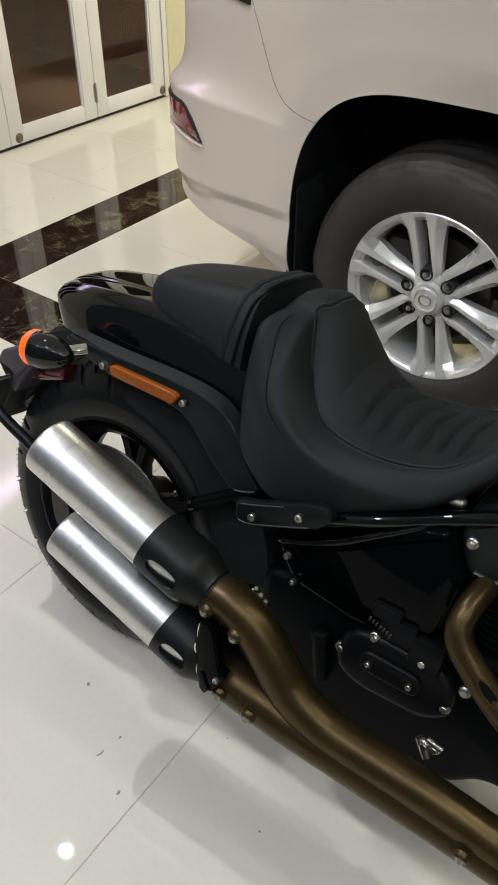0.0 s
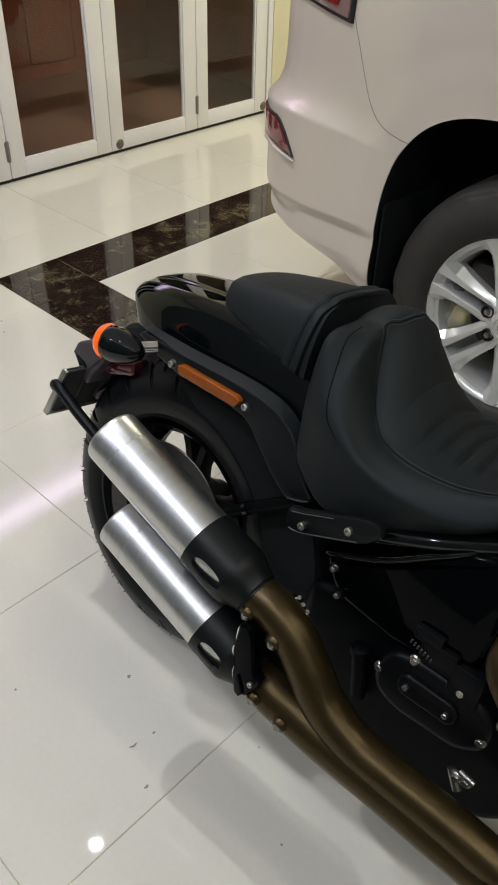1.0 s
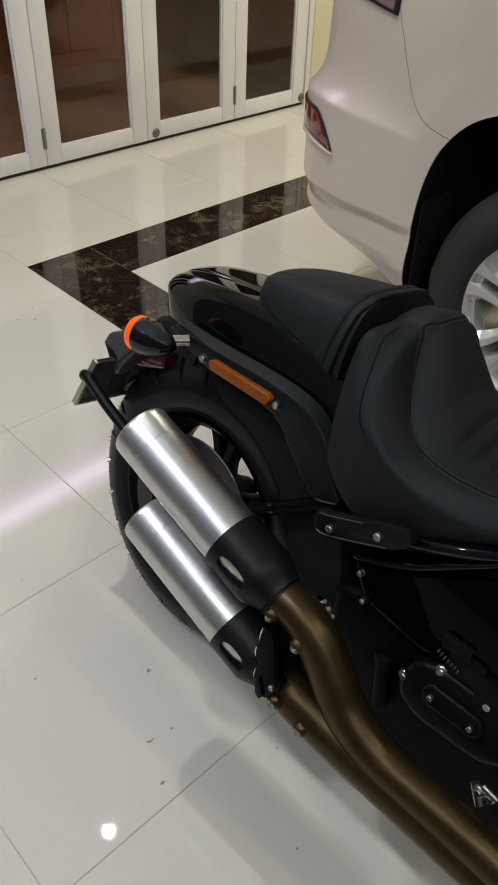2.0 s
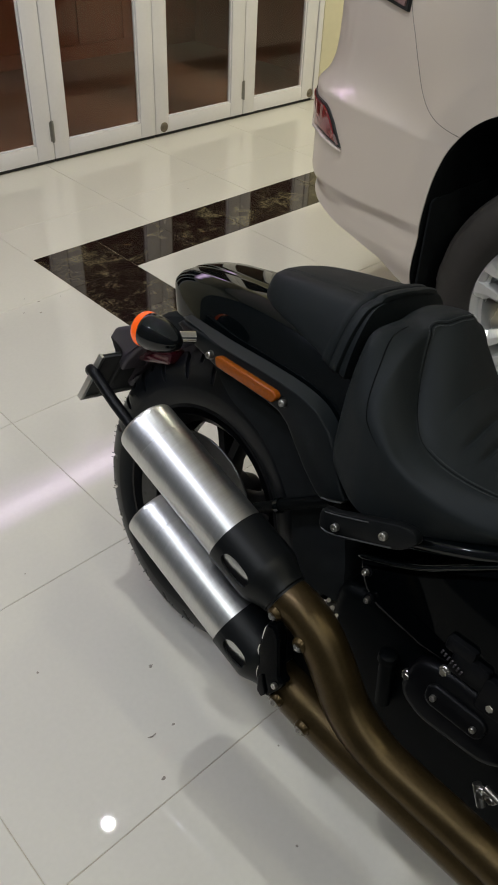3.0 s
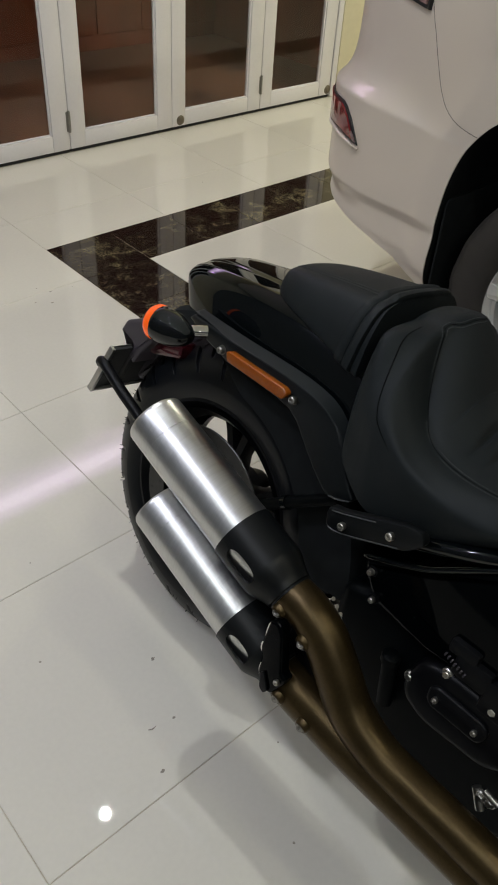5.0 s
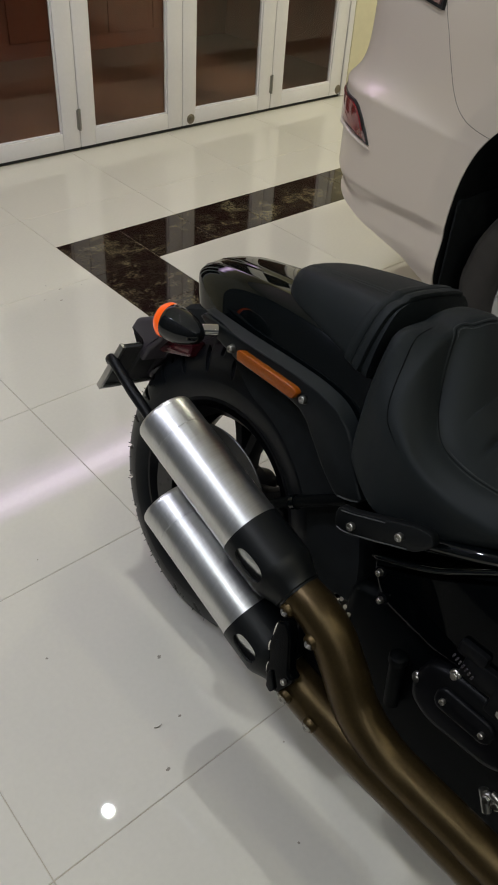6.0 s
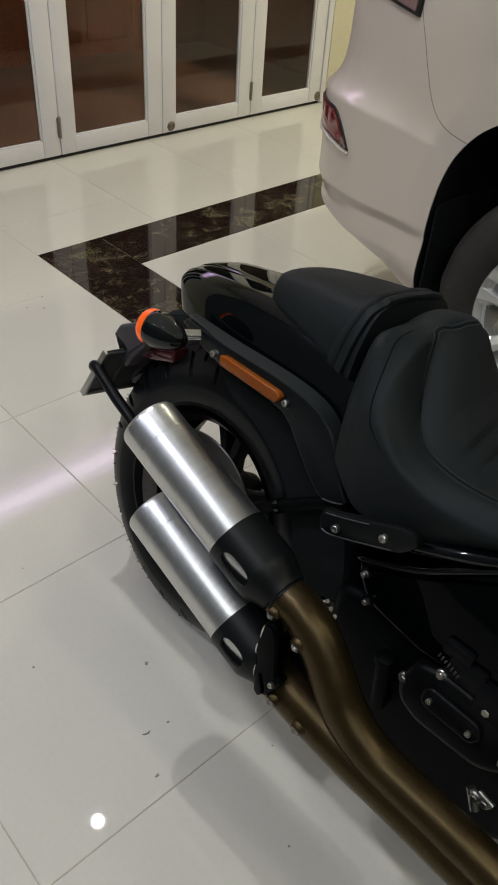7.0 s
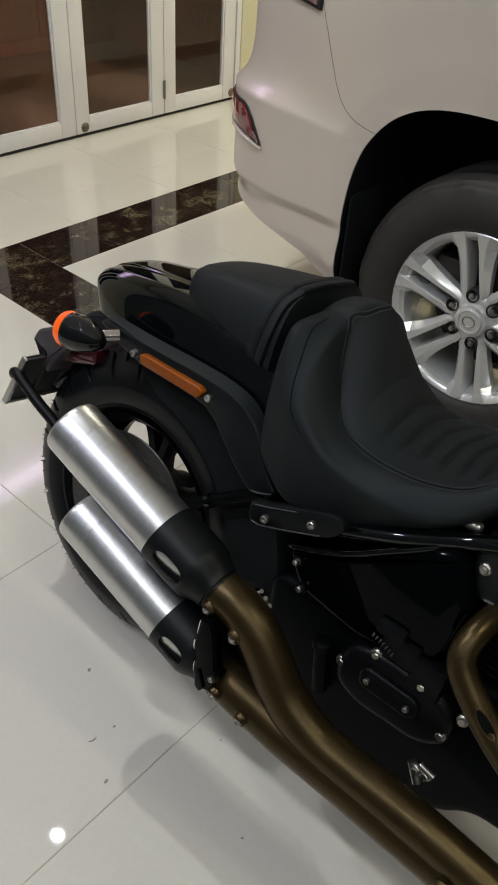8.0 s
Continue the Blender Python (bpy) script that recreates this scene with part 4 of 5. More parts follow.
    part("disc_carrier", carrier, MATT_BLACK, wheel)
    part("axle_nut", revolve(bmesh.new(), [(0.0, 0.150), (0.014, 0.150), (0.017, 0.147), (0.017, 0.125), (0.024, 0.122), (0.024, 0.118), (0.0, 0.118)], c, (0, -1, 0), 6), ZINC, wheel)


FENDER = [(-0.197, 0.726, 0.688, 0.030), (-0.195, 0.747, 0.674, 0.062), (-0.187, 0.765, 0.664, 0.082), (-0.168, 0.778, 0.662, 0.096), (-0.132, 0.790, 0.670, 0.106), (-0.075, 0.799, 0.682, 0.114),
          (0.005, 0.807, 0.688, 0.119), (0.085, 0.811, 0.685, 0.121), (0.16, 0.810, 0.672, 0.123), (0.24, 0.801, 0.645, 0.124), (0.30, 0.787, 0.600, 0.125), (0.35, 0.768, 0.56, 0.125)]


def build_fender(bike):
    top, low, wid = (curve_at(FENDER, k) for k in (1, 2, 3))

    def outline(x):
        """A low crown with a raised middle panel, a rounded shoulder line and an almost flat side."""
        t, b, w = top(x), low(x), wid(x)
        h = t - b
        crown = [(w * f, t - 0.13 * h * f ** 2 - 0.022 * h * float(smoothstep(0.36, 0.46, f))) for f in np.linspace(0, 0.74, 22)]
        y0, z0 = crown[-1]
        knots = [(y0, z0), (0.835 * w, z0 - 0.055 * h), (0.905 * w, z0 - 0.125 * h), (0.950 * w, z0 - 0.235 * h), (0.978 * w, z0 - 0.40 * h), (0.995 * w, b + 0.28 * h), (w, b)]
        return crown + [tuple(map(float, q)) for q in smooth_path(knots, 5)[1:]]

    rings = section_loft(None, outline, -0.197, 0.345, 0.003)
    rings = [[(x + 0.50 * max(0.0, 0.745 - z) * float(smoothstep(0.02, -0.16, x)), y, z) for x, y, z in r] for r in rings]
    bm = loft(bmesh.new(), rings, True, True)
    fender = part("rear_fender", bm, GLOSS_BLACK, bike, "plain gloss black short rear fender", 45)
    # inner guard that follows the tyre
    rings = []
    for k in range(46):
        a = radians(118 - 112 * k / 45)
        d = Vector((math.cos(a), 0, math.sin(a)))
        o = Vector((0, 0, AXLE_Z))
        low = 0.352 - 0.080 * float(smoothstep(108, 78, 118 - 112 * k / 45))
        rings.append([tuple(o + d * r + Vector((0, y, 0))) for r, y in ((low, -0.106), (0.385, -0.104), (0.393, -0.08), (0.393, 0.08), (0.385, 0.104), (0.352, 0.106), (0.352, 0.100), (0.381, 0.098), (0.387, 0.078), (0.387, -0.078), (0.381, -0.098), (low, -0.100))])
    part("inner_guard", loft(bmesh.new(), rings), LINER, bike, "matt black inner guard close to the tyre")


def bolt_mesh(r=0.0065, h=0.005):
    prof = [(0.0, h * 0.45), (r * 0.42, h * 0.45), (r * 0.46, h * 0.98), (r * 0.8, h), (r * 0.97, h * 0.8), (r, h * 0.5), (r, -0.004), (r * 1.35, -0.004), (r * 1.4, -0.006)]
    return mesh_object("bolt", revolve(bmesh.new(), prof, (0, 0, 0), (0, -1, 0), 20), ZINC)


def flange_mesh(r=0.008, h=0.008):
    bm = revolve(bmesh.new(), [(0.0, h), (r * 0.8, h), (r, h * 0.85), (r, 0.0)], (0, 0, 0), (0, -1, 0), 6)
    revolve(bm, [(0.0, 0.003), (r * 1.15, 0.0028), (r * 1.45, 0.001), (r * 1.5, -0.004)], (0, 0, 0), (0, -1, 0), 20)
    return mesh_object("flange_bolt", bm, ZINC, 30)


BOLT, SMALL_BOLT, FLANGE = bolt_mesh(), bolt_mesh(0.0048, 0.004), flange_mesh(0.0064, 0.007)


def put_bolt(mesh, at, parent, tilt=0.0, turn=0.0, name="bolt"):
    ob = new(name, mesh)
    ob.parent = parent
    ob.location = at
    ob.rotation_euler = (radians(tilt), 0, radians(turn))
    return ob


STRUT = [(-0.082, 0.713), (-0.075, 0.720), (0.03, 0.716), (0.15, 0.716), (0.215, 0.712), (0.258, 0.702), (0.288, 0.682), (0.308, 0.655), (0.325, 0.622), (0.342, 0.594), (0.353, 0.584), (0.350, 0.576),
         (0.308, 0.560), (0.294, 0.566), (0.262, 0.590), (0.226, 0.624), (0.205, 0.645), (0.183, 0.657), (0.15, 0.662), (0.108, 0.664), (0.03, 0.666), (-0.03, 0.680), (-0.085, 0.702)]


def build_struts(bike):
    for sg in (-1, 1):
        y0, y1 = sorted((sg * 0.128, sg * 0.152))
        plan = list(STRUT)
        for i in range(1, 9):
            (xa, za), (xb, zb) = STRUT[i - 1], STRUT[i + 1]
            k = math.hypot(xb - xa, zb - za)
            cut = 0.0075 * (1.0, 1.0, 1.0, 1.0, 1.0, 0.9, 0.75, 0.5, 0.2)[i]
            plan[i] = (STRUT[i][0] + cut * (zb - za) / k, STRUT[i][1] - cut * (xb - xa) / k)
        plan = plan[1:] if sg < 0 else STRUT
        strut = part("fender_strut", slab(plan, y0, y1, 0.0055, 3), STRUT_BLACK, bike, "matt black fender strut bolted along the fender", 40)
        if sg < 0:
            top = [(x, z) for x, z in STRUT[1:10]]
            lip = smooth_path(top, 4)
            rings = []
            for i, (x, z) in enumerate(lip):
                dx, dz = lip[min(i + 1, len(lip) - 1)] - lip[max(i - 1, 0)]
                k = math.hypot(dx, dz)
                nx, nz = dz / k, -dx / k
                sink = max(0.12, 1 - float(smoothstep(0.50, 0.95, i / (len(lip) - 1)))) * (0.3 + 0.7 * float(smoothstep(0.0, 0.12, i / (len(lip) - 1))))
                rings.append([(float(x + nx * g * sink), -0.127 + (y + 0.127) * max(sink, 0.8), float(z + nz * g * sink)) for g, y in ((-0.0008, -0.1290), (0.0002, -0.1320), (0.0072, -0.1548), (0.0084, -0.1552), (0.0115, -0.1500), (0.0115, -0.1300))])
            part("strut_bevel", loft(bmesh.new(), rings), LIT_BEVEL_BLACK, strut, "bevelled upper edge of the strut, coloured lighter as if lit")
            for x, z in ((0.012, 0.683), (0.190, 0.678)):
                put_bolt(BOLT, (x, -0.156, z), strut)
            refl = rounded([(0.033, 0.691), (0.041, 0.6955), (0.173, 0.6925), (0.182, 0.686), (0.174, 0.6715), (0.039, 0.6755)], 0.004)
            part("side_reflector", slab(refl, -0.166, -0.151, 0.003, 3), AMBER, strut, "long amber side reflector")
            part("strut_edge_line", spline_tube([(0.311, -0.1535, 0.5655), (0.330, -0.1535, 0.570), (0.349, -0.1535, 0.5785)], 0.0012, 8, 4), EDGE_GREY, strut, "thin grey edge line")


def build_turn_signal(bike):
    c = Vector((-0.070, -0.209, 0.694))
    g = 0.88
    ax = Vector((-0.98, -0.10, -0.06)).normalized()
    sig = part("turn_signal", revolve(bmesh.new(), [(r * g * 1.13, h * g * 0.94) for r, h in ((0.0, -0.066), (0.006, -0.065), (0.013, -0.060), (0.021, -0.046), (0.0275, -0.027), (0.0315, -0.006), (0.0325, 0.014), (0.0325, 0.0245), (0.0312, 0.0275))], c, ax, 48), GLOSS_BLACK, bike, "gloss black bullet turn signal")
    part("signal_lens", revolve(bmesh.new(), [(r * g * 1.13, h * g * 0.94) for r, h in ((0.0325, 0.0250), (0.0326, 0.037), (0.029, 0.045), (0.022, 0.050), (0.010, 0.053), (0.0, 0.0535))], c, ax, 48), ORANGE, sig, "orange turn signal lens with a faint added glow")
    stem = [(-0.052, -0.200, 0.696), (-0.040, -0.182, 0.6985), (-0.026, -0.160, 0.7015)]
    part("signal_stem", spline_tube(stem, [0.006, 0.0105, 0.0115], 20, 6), CHROME, sig, "short chrome stem")


def build_tail(bike):
    """Plate carrier on a side arm, number plate and tail lamp."""
    carrier = slab(rounded([(-0.120, 0.640), (-0.190, 0.632), (-0.250, 0.590), (-0.300, 0.520), (-0.312, 0.455), (-0.290, 0.450), (-0.262, 0.500), (-0.210, 0.560), (-0.120, 0.590)], 0.012), -0.050, 0.050, 0.010, 3)
    carrier = part("plate_carrier", carrier, PLASTIC_GREY, bike, "dark grey plastic plate carrier")
    hood = slab(rounded([(-0.316, 0.568), (-0.302, 0.597), (-0.240, 0.628), (-0.195, 0.612), (-0.245, 0.548), (-0.262, 0.515), (-0.284, 0.530), (-0.270, 0.556)], 0.007), -0.110, 0.110, 0.008, 3)
    part("lamp_hood", hood, PLASTIC_GREY, carrier, "grey hood over the tail lamp")
    lamp = slab(rounded([(-0.150, 0.606), (-0.235, 0.590), (-0.258, 0.560), (-0.240, 0.545), (-0.150, 0.575)], 0.008), -0.085, 0.085, 0.008, 2)
    part("tail_lamp", lamp, DARK_RED, carrier, "dark red tail lamp")
    up = Vector((0.39, 0, 0.92)).normalized()
    nrm = Vector((-0.92, 0, 0.39))
    o = Vector((-0.318, 0, 0.440))

    def board(y0, y1, lo, hi, d0, d1, bevel=0.002):
        bm = boxed((y0, lo, d0), (y1, hi, d1), bevel)
        m = Matrix((Vector((0, 1, 0)), up, nrm)).transposed().to_4x4()
        m.translation = o
        bmesh.ops.transform(bm, matrix=m, verts=bm.verts)
        return bm

    frame_part = part("plate_frame", board(-0.158, 0.158, 0.004, 0.122, -0.006, 0.002, 0.002), CAR_PLASTIC, bike, "black plate frame")
    part("number_plate", board(-0.160, 0.160, 0.002, 0.124, 0.0025, 0.0040, 0.0006), PLATE_METAL, frame_part, "aluminium number plate seen from behind")
    for y0, y1, lo, hi in ((-0.166, -0.158, -0.004, 0.128), (0.158, 0.166, -0.004, 0.128), (-0.158, 0.158, -0.004, 0.003)):
        part("plate_edge", board(y0, y1, lo, hi, -0.010, 0.004, 0.0015), PLATE_METAL, frame_part, "pale metal edge of the plate frame")
    for y in (-0.11, -0.02, 0.07):
        part("frame_rib", board(y, y + 0.012, 0.012, 0.115, -0.014, -0.0055, 0.002), CAR_PLASTIC, frame_part)
    arm = [(-0.306, -0.140, 0.488), (-0.297, -0.160, 0.510), (-0.278, -0.167, 0.516), (-0.250, -0.167, 0.504), (-0.204, -0.167, 0.484), (-0.150, -0.165, 0.462), (-0.07, -0.160, 0.420), (0.0, -0.140, 0.350)]
    part("plate_arm", spline_tube(arm, 0.0115, 20, 8), MATT_BLACK, bike, "black tubular arm that carries the plate")


def cyl_frame(a, b):
    a, b = Vector(a), Vector(b)
    return a, (b - a).normalized(), (b - a).length


MUFFLERS = [((0.022, -0.2874, 0.5775), (0.271, -0.275, 0.4915), (0.374, -0.270, 0.4575)), ((0.077, -0.2873, 0.4353), (0.320, -0.275, 0.3515), (0.404, -0.271, 0.3245))]
MUFFLER_R = 0.0512


def build_mufflers(bike):
    for rear, front, neck in MUFFLERS:
        a, d, n = cyl_frame(rear, front)
        r = MUFFLER_R
        prof = [(r * 0.55, 0.012), (r * 0.60, 0.004), (r * 0.90, 0.000), (r * 0.965, 0.0012), (r * 0.992, 0.004), (r, 0.009), (r, 0.052), (r * 0.992, 0.0526), (r * 0.992, 0.0534), (r * 1.004, 0.054), (r * 1.004, n)]
        can = part("muffler", revolve(bmesh.new(), prof, a, d, 72), BRUSHED, bike, "brushed stainless muffler can", 25)
        part("muffler_core", revolve(bmesh.new(), [(0.0, 0.06), (r * 0.56, 0.06), (r * 0.56, 0.011)], a, d, 32), CAR_PLASTIC, can, "dark muffler outlet")
        # black heat shield: tapers to the neck, with a slot cut into the outer side
        b, e, m = cyl_frame(front, neck)
        side = Vector((0, -1, 0))
        side = (side - e * side.dot(e)).normalized()
        up = e.cross(side)
        if up.z < 0:
            up = -up
        seg, rows = 320, 76
        bm = bmesh.new()
        grid = []
        for i in range(rows + 1):
            f = i / rows
            h = -0.016 + (m + 0.016) * f
            rr = r * 1.045 if f < 0.62 else r * 1.045 - (r * 1.045 - 0.0395) * float(smoothstep(0.60, 0.98, f))
            if f > 0.97:
                rr -= 0.002
            ring = []
            for k in range(seg):
                t = 2 * math.pi * k / seg
                ring.append(bm.verts.new(b + e * h + (side * math.cos(t) + up * math.sin(t)) * rr))
            grid.append(ring)
        cut, kept = set(), set()
        for i in range(rows):
            for k in range(seg):
                f, t = (i + 0.5) / rows, 2 * math.pi * (k + 0.5) / seg
                t = (t + math.pi) % (2 * math.pi) - math.pi
                corner = ((i, k), (i, (k + 1) % seg), (i + 1, (k + 1) % seg), (i + 1, k))
                if abs((f - 0.40) / 0.24) ** 2.6 + abs((t - 0.06) / 0.27) ** 2.6 < 1:
                    cut.update(corner)
                    continue
                kept.update(corner)
                bm.faces.new([grid[p][q] for p, q in corner])
        # the slot's rim drawn onto one smooth oval
        for i, k in cut & kept:
            tt = (2 * math.pi * k / seg + math.pi) % (2 * math.pi) - math.pi
            u, v = (i / rows - 0.40) / 0.24, (tt - 0.06) / 0.27
            q = (abs(u) ** 2.6 + abs(v) ** 2.6) ** (1 / 2.6)
            t = 0.06 + 0.27 * v / q
            grid[i][k].co = b + e * (-0.016 + (m + 0.016) * (0.40 + 0.24 * u / q)) + (side * math.cos(t) + up * math.sin(t)) * (r * 1.045)
        for i, k in cut - kept:
            bm.verts.remove(grid[i][k])
        bmesh.ops.recalc_face_normals(bm, faces=bm.faces)
        bmesh.ops.solidify(bm, geom=bm.faces[:], thickness=0.0035)
        ob = part("heat_shield", bm, SATIN_BLACK, bike, "satin black tapered heat shield with an oval slot")
        part("inner_pipe", tube(bmesh.new(), [tuple(b - e * 0.01), tuple(b + e * m)], [r * 0.965, 0.036], 32), BRUSHED, ob, "bright pipe behind the slot")
    # bracket between the two mufflers
    br = slab(rounded([(0.382, 0.433), (0.3812, 0.402), (0.3800, 0.378), (0.3885, 0.361), (0.3895, 0.334), (0.399, 0.320), (0.408, 0.309), (0.424, 0.313), (0.440, 0.346), (0.4415, 0.359), (0.431, 0.362), (0.4225, 0.388), (0.411, 0.425), (0.3985, 0.440)], 0.006), -0.318, -0.296, 0.005, 3)
    br = part("muffler_bracket", br, TANK_BLACK, bike, "gloss black bracket joining the mufflers")
    # Chrome slivers stand in for white highlights on the bracket's polished edges.
    for pts, r in (([(0.3835, 0.428), (0.3825, 0.414), (0.3830, 0.402)], 0.0026), ([(0.3825, 0.390), (0.3820, 0.380), (0.3850, 0.372)], 0.0036), ([(0.3905, 0.352), (0.3910, 0.340), (0.3950, 0.330)], 0.0024)):
        part("bracket_glint", spline_tube([(x, -0.3165, z) for x, z in pts], [r * 0.3, r * 0.55, r * 0.3], 10, 4), CHROME, br, "small polished edge with its white highlight put in as chrome")
    part("clamp_band", slab(rounded([(0.398, 0.340), (0.404, 0.346), (0.420, 0.318), (0.414, 0.309), (0.404, 0.314)], 0.003), -0.322, -0.3185, 0.001), MATT_BLACK, br, "matt black clamp band")
    # Added black filler that closes the gap between the pipes and keeps it dark.
    part("gap_filler_plate", slab(rounded([(0.385, 0.440), (0.430, 0.430), (0.470, 0.385), (0.478, 0.335), (0.430, 0.330), (0.392, 0.345)], 0.01), -0.262, -0.244, 0.004), MATT_BLACK, bike, "matt black filler plate added to darken the gap between the exhaust pipes")
    put_bolt(SMALL_BOLT, (0.430, -0.3205, 0.346), br)


PIPE_TOP = [((0.345, -0.271, 0.467), 0.0345), ((0.372, -0.270, 0.460), 0.0345), ((0.415, -0.270, 0.4535), 0.0345), ((0.451, -0.270, 0.4355), 0.0350), ((0.489, -0.269, 0.400), 0.0350), ((0.533, -0.267, 0.354), 0.0350), ((0.592, -0.264, 0.3245), 0.0335),
            ((0.650, -0.262, 0.3160), 0.0325), ((0.720, -0.259, 0.3105), 0.0320), ((0.790, -0.256, 0.3035), 0.0320), ((0.862, -0.252, 0.2920), 0.0320), ((0.96, -0.246, 0.276), 0.0320), ((1.05, -0.240, 0.262), 0.0320)]
PIPE_LOW = [((0.375, -0.272, 0.333), 0.0350), ((0.412, -0.270, 0.3180), 0.0370), ((0.450, -0.269, 0.3110), 0.0385), ((0.495, -0.265, 0.3020), 0.0390), ((0.550, -0.266, 0.2960), 0.0370), ((0.648, -0.262, 0.2870), 0.0355), ((0.742, -0.257, 0.2765), 0.0350), ((0.832, -0.253, 0.2680), 0.0345), ((0.90, -0.250, 0.2610), 0.0345), ((1.05, -0.244, 0.245), 0.0345)]


def build_pipes(bike):
    for name, path in (("exhaust_pipe", PIPE_TOP), ("exhaust_pipe", PIPE_LOW)):
        pipe = part(name, spline_tube([p for p, r in path], [r for p, r in path], 36, 10), BRONZE, bike, "bronze-coated exhaust pipe with bolted shield")
        if path is PIPE_TOP:
            for at, tl, tn in (((0.382, -0.3050, 0.4420), -24, 0), ((0.4385, -0.3050, 0.4255), -26, 0)):
                put_bolt(BOLT, at, pipe, tl, tn)
                part("bolt_boss", revolve(bmesh.new(), [(0.0, 0.002), (0.010, 0.002), (0.0125, -0.001), (0.0135, -0.008)], at, (0, -0.88, -0.47), 20), BRONZE, pipe)
        else:
            for at, tl in (((0.434, -0.3115, 0.3095), -10), ((0.4885, -0.3080, 0.2970), -10), ((0.8400, -0.2905, 0.2680), -10)):
                put_bolt(BOLT, at, pipe, tl)
                part("bolt_boss", revolve(bmesh.new(), [(0.0, 0.002), (0.010, 0.002), (0.0125, -0.001), (0.0135, -0.008)], at, (0, -0.90, -0.42), 20), BRONZE, pipe)
    # front header, with its slotted shield
    head = [((0.736, -0.100, 0.598), 0.0185), ((0.731, -0.150, 0.594), 0.0185), ((0.725, -0.184, 0.580), 0.019), ((0.724, -0.202, 0.557), 0.0195), ((0.735, -0.210, 0.535), 0.0200), ((0.764, -0.214, 0.509), 0.0205), ((0.808, -0.218, 0.477), 0.021), ((0.88, -0.224, 0.440), 0.023), ((0.96, -0.228, 0.395), 0.024)]
    header = part("header_pipe", spline_tube([p for p, r in head], [r for p, r in head], 32, 8), BRONZE, bike, "bronze front header pipe with a slotted shield")
    n, d = Vector((0.27, -0.86, 0.43)).normalized(), Vector((0.79, 0.0, -0.60)).normalized()
    s = n.cross(d)
    o = Vector((0.786, -0.2160, 0.4935)) + n * 0.0200
    ring = [o + d * (0.022 * math.cos(t)) + s * (0.0075 * math.sin(t)) for t in (2 * math.pi * q / 28 for q in range(28))]
    # No opening is cut: a black oval gives the slot's dark inside.
    part("shield_slot", loft(bmesh.new(), [[tuple(p - n * 0.006) for p in ring], [tuple(p + n * 0.0008) for p in ring]]), WELT_BLACK, header, "black oval put in as the shaded slot of the shield")
    part("slot_rim", tube(bmesh.new(), [tuple(p + n * 0.0010) for p in ring + ring[:1]], 0.0013, 8), BRONZE, header)
    clamp = bmesh.new()
    for k in range(3):
        tube(clamp, [(0.416 + 0.012 * k, -0.228 - 0.004 * k, 0.462 - 0.004 * k), (0.426 + 0.012 * k, -0.236 - 0.004 * k, 0.474 - 0.004 * k)], 0.0035, 8)
    box(clamp, (0.416, -0.236, 0.446), (0.450, -0.228, 0.452), 0.001)
    part("pipe_clamp", clamp, CHROME, bike, "bright clamp with screw ends")


SEAT = [  # x, top middle, edge height, edge half-width, flank height, flank half-width, bottom height, bottom half-width
    (0.286, 0.845, 0.834, 0.046, 0.750, 0.112, 0.690, 0.104), (0.291, 0.866, 0.854, 0.054, 0.758, 0.140, 0.668, 0.130), (0.308, 0.881, 0.864, 0.061, 0.757, 0.165, 0.642, 0.154), (0.338, 0.888, 0.868, 0.066, 0.750, 0.178, 0.620, 0.164),
    (0.354, 0.890, 0.866, 0.069, 0.745, 0.183, 0.611, 0.168), (0.363, 0.889, 0.842, 0.080, 0.742, 0.186, 0.606, 0.170), (0.373, 0.885, 0.813, 0.092, 0.739, 0.188, 0.602, 0.172), (0.385, 0.874, 0.786, 0.104, 0.733, 0.190, 0.598, 0.173), (0.398, 0.858, 0.764, 0.115, 0.725, 0.192, 0.596, 0.173),
    (0.411, 0.840, 0.748, 0.124, 0.717, 0.194, 0.595, 0.173), (0.426, 0.816, 0.736, 0.133, 0.708, 0.195, 0.597, 0.173), (0.446, 0.788, 0.728, 0.141, 0.700, 0.196, 0.601, 0.173), (0.480, 0.760, 0.722, 0.147, 0.691, 0.196, 0.612, 0.172), (0.520, 0.744, 0.721, 0.151, 0.686, 0.194, 0.628, 0.169), (0.570, 0.738, 0.725, 0.151, 0.686, 0.187, 0.650, 0.163),
    (0.615, 0.742, 0.736, 0.146, 0.696, 0.177, 0.672, 0.155), (0.640, 0.750, 0.748, 0.136, 0.709, 0.166, 0.688, 0.146), (0.662, 0.763, 0.766, 0.123, 0.726, 0.152, 0.704, 0.133), (0.682, 0.782, 0.787, 0.110, 0.745, 0.138, 0.722, 0.120), (0.710, 0.802, 0.806, 0.097, 0.768, 0.122, 0.745, 0.108), (0.770, 0.820, 0.820, 0.086, 0.785, 0.106, 0.765, 0.096)]
PILLION = [(-0.006, 0.826, 0.822, 0.018, 0.812, 0.024, 0.802, 0.022), (0.004, 0.842, 0.836, 0.044, 0.816, 0.058, 0.798, 0.056), (0.022, 0.853, 0.846, 0.062, 0.820, 0.080, 0.794, 0.080), (0.055, 0.862, 0.854, 0.074, 0.824, 0.096, 0.790, 0.098),
           (0.11, 0.872, 0.862, 0.082, 0.824, 0.106, 0.786, 0.109), (0.17, 0.881, 0.869, 0.087, 0.822, 0.113, 0.778, 0.117), (0.23, 0.888, 0.874, 0.091, 0.816, 0.119, 0.768, 0.123), (0.275, 0.890, 0.874, 0.091, 0.81, 0.121, 0.760, 0.125), (0.295, 0.880, 0.862, 0.084, 0.80, 0.116, 0.756, 0.12)]


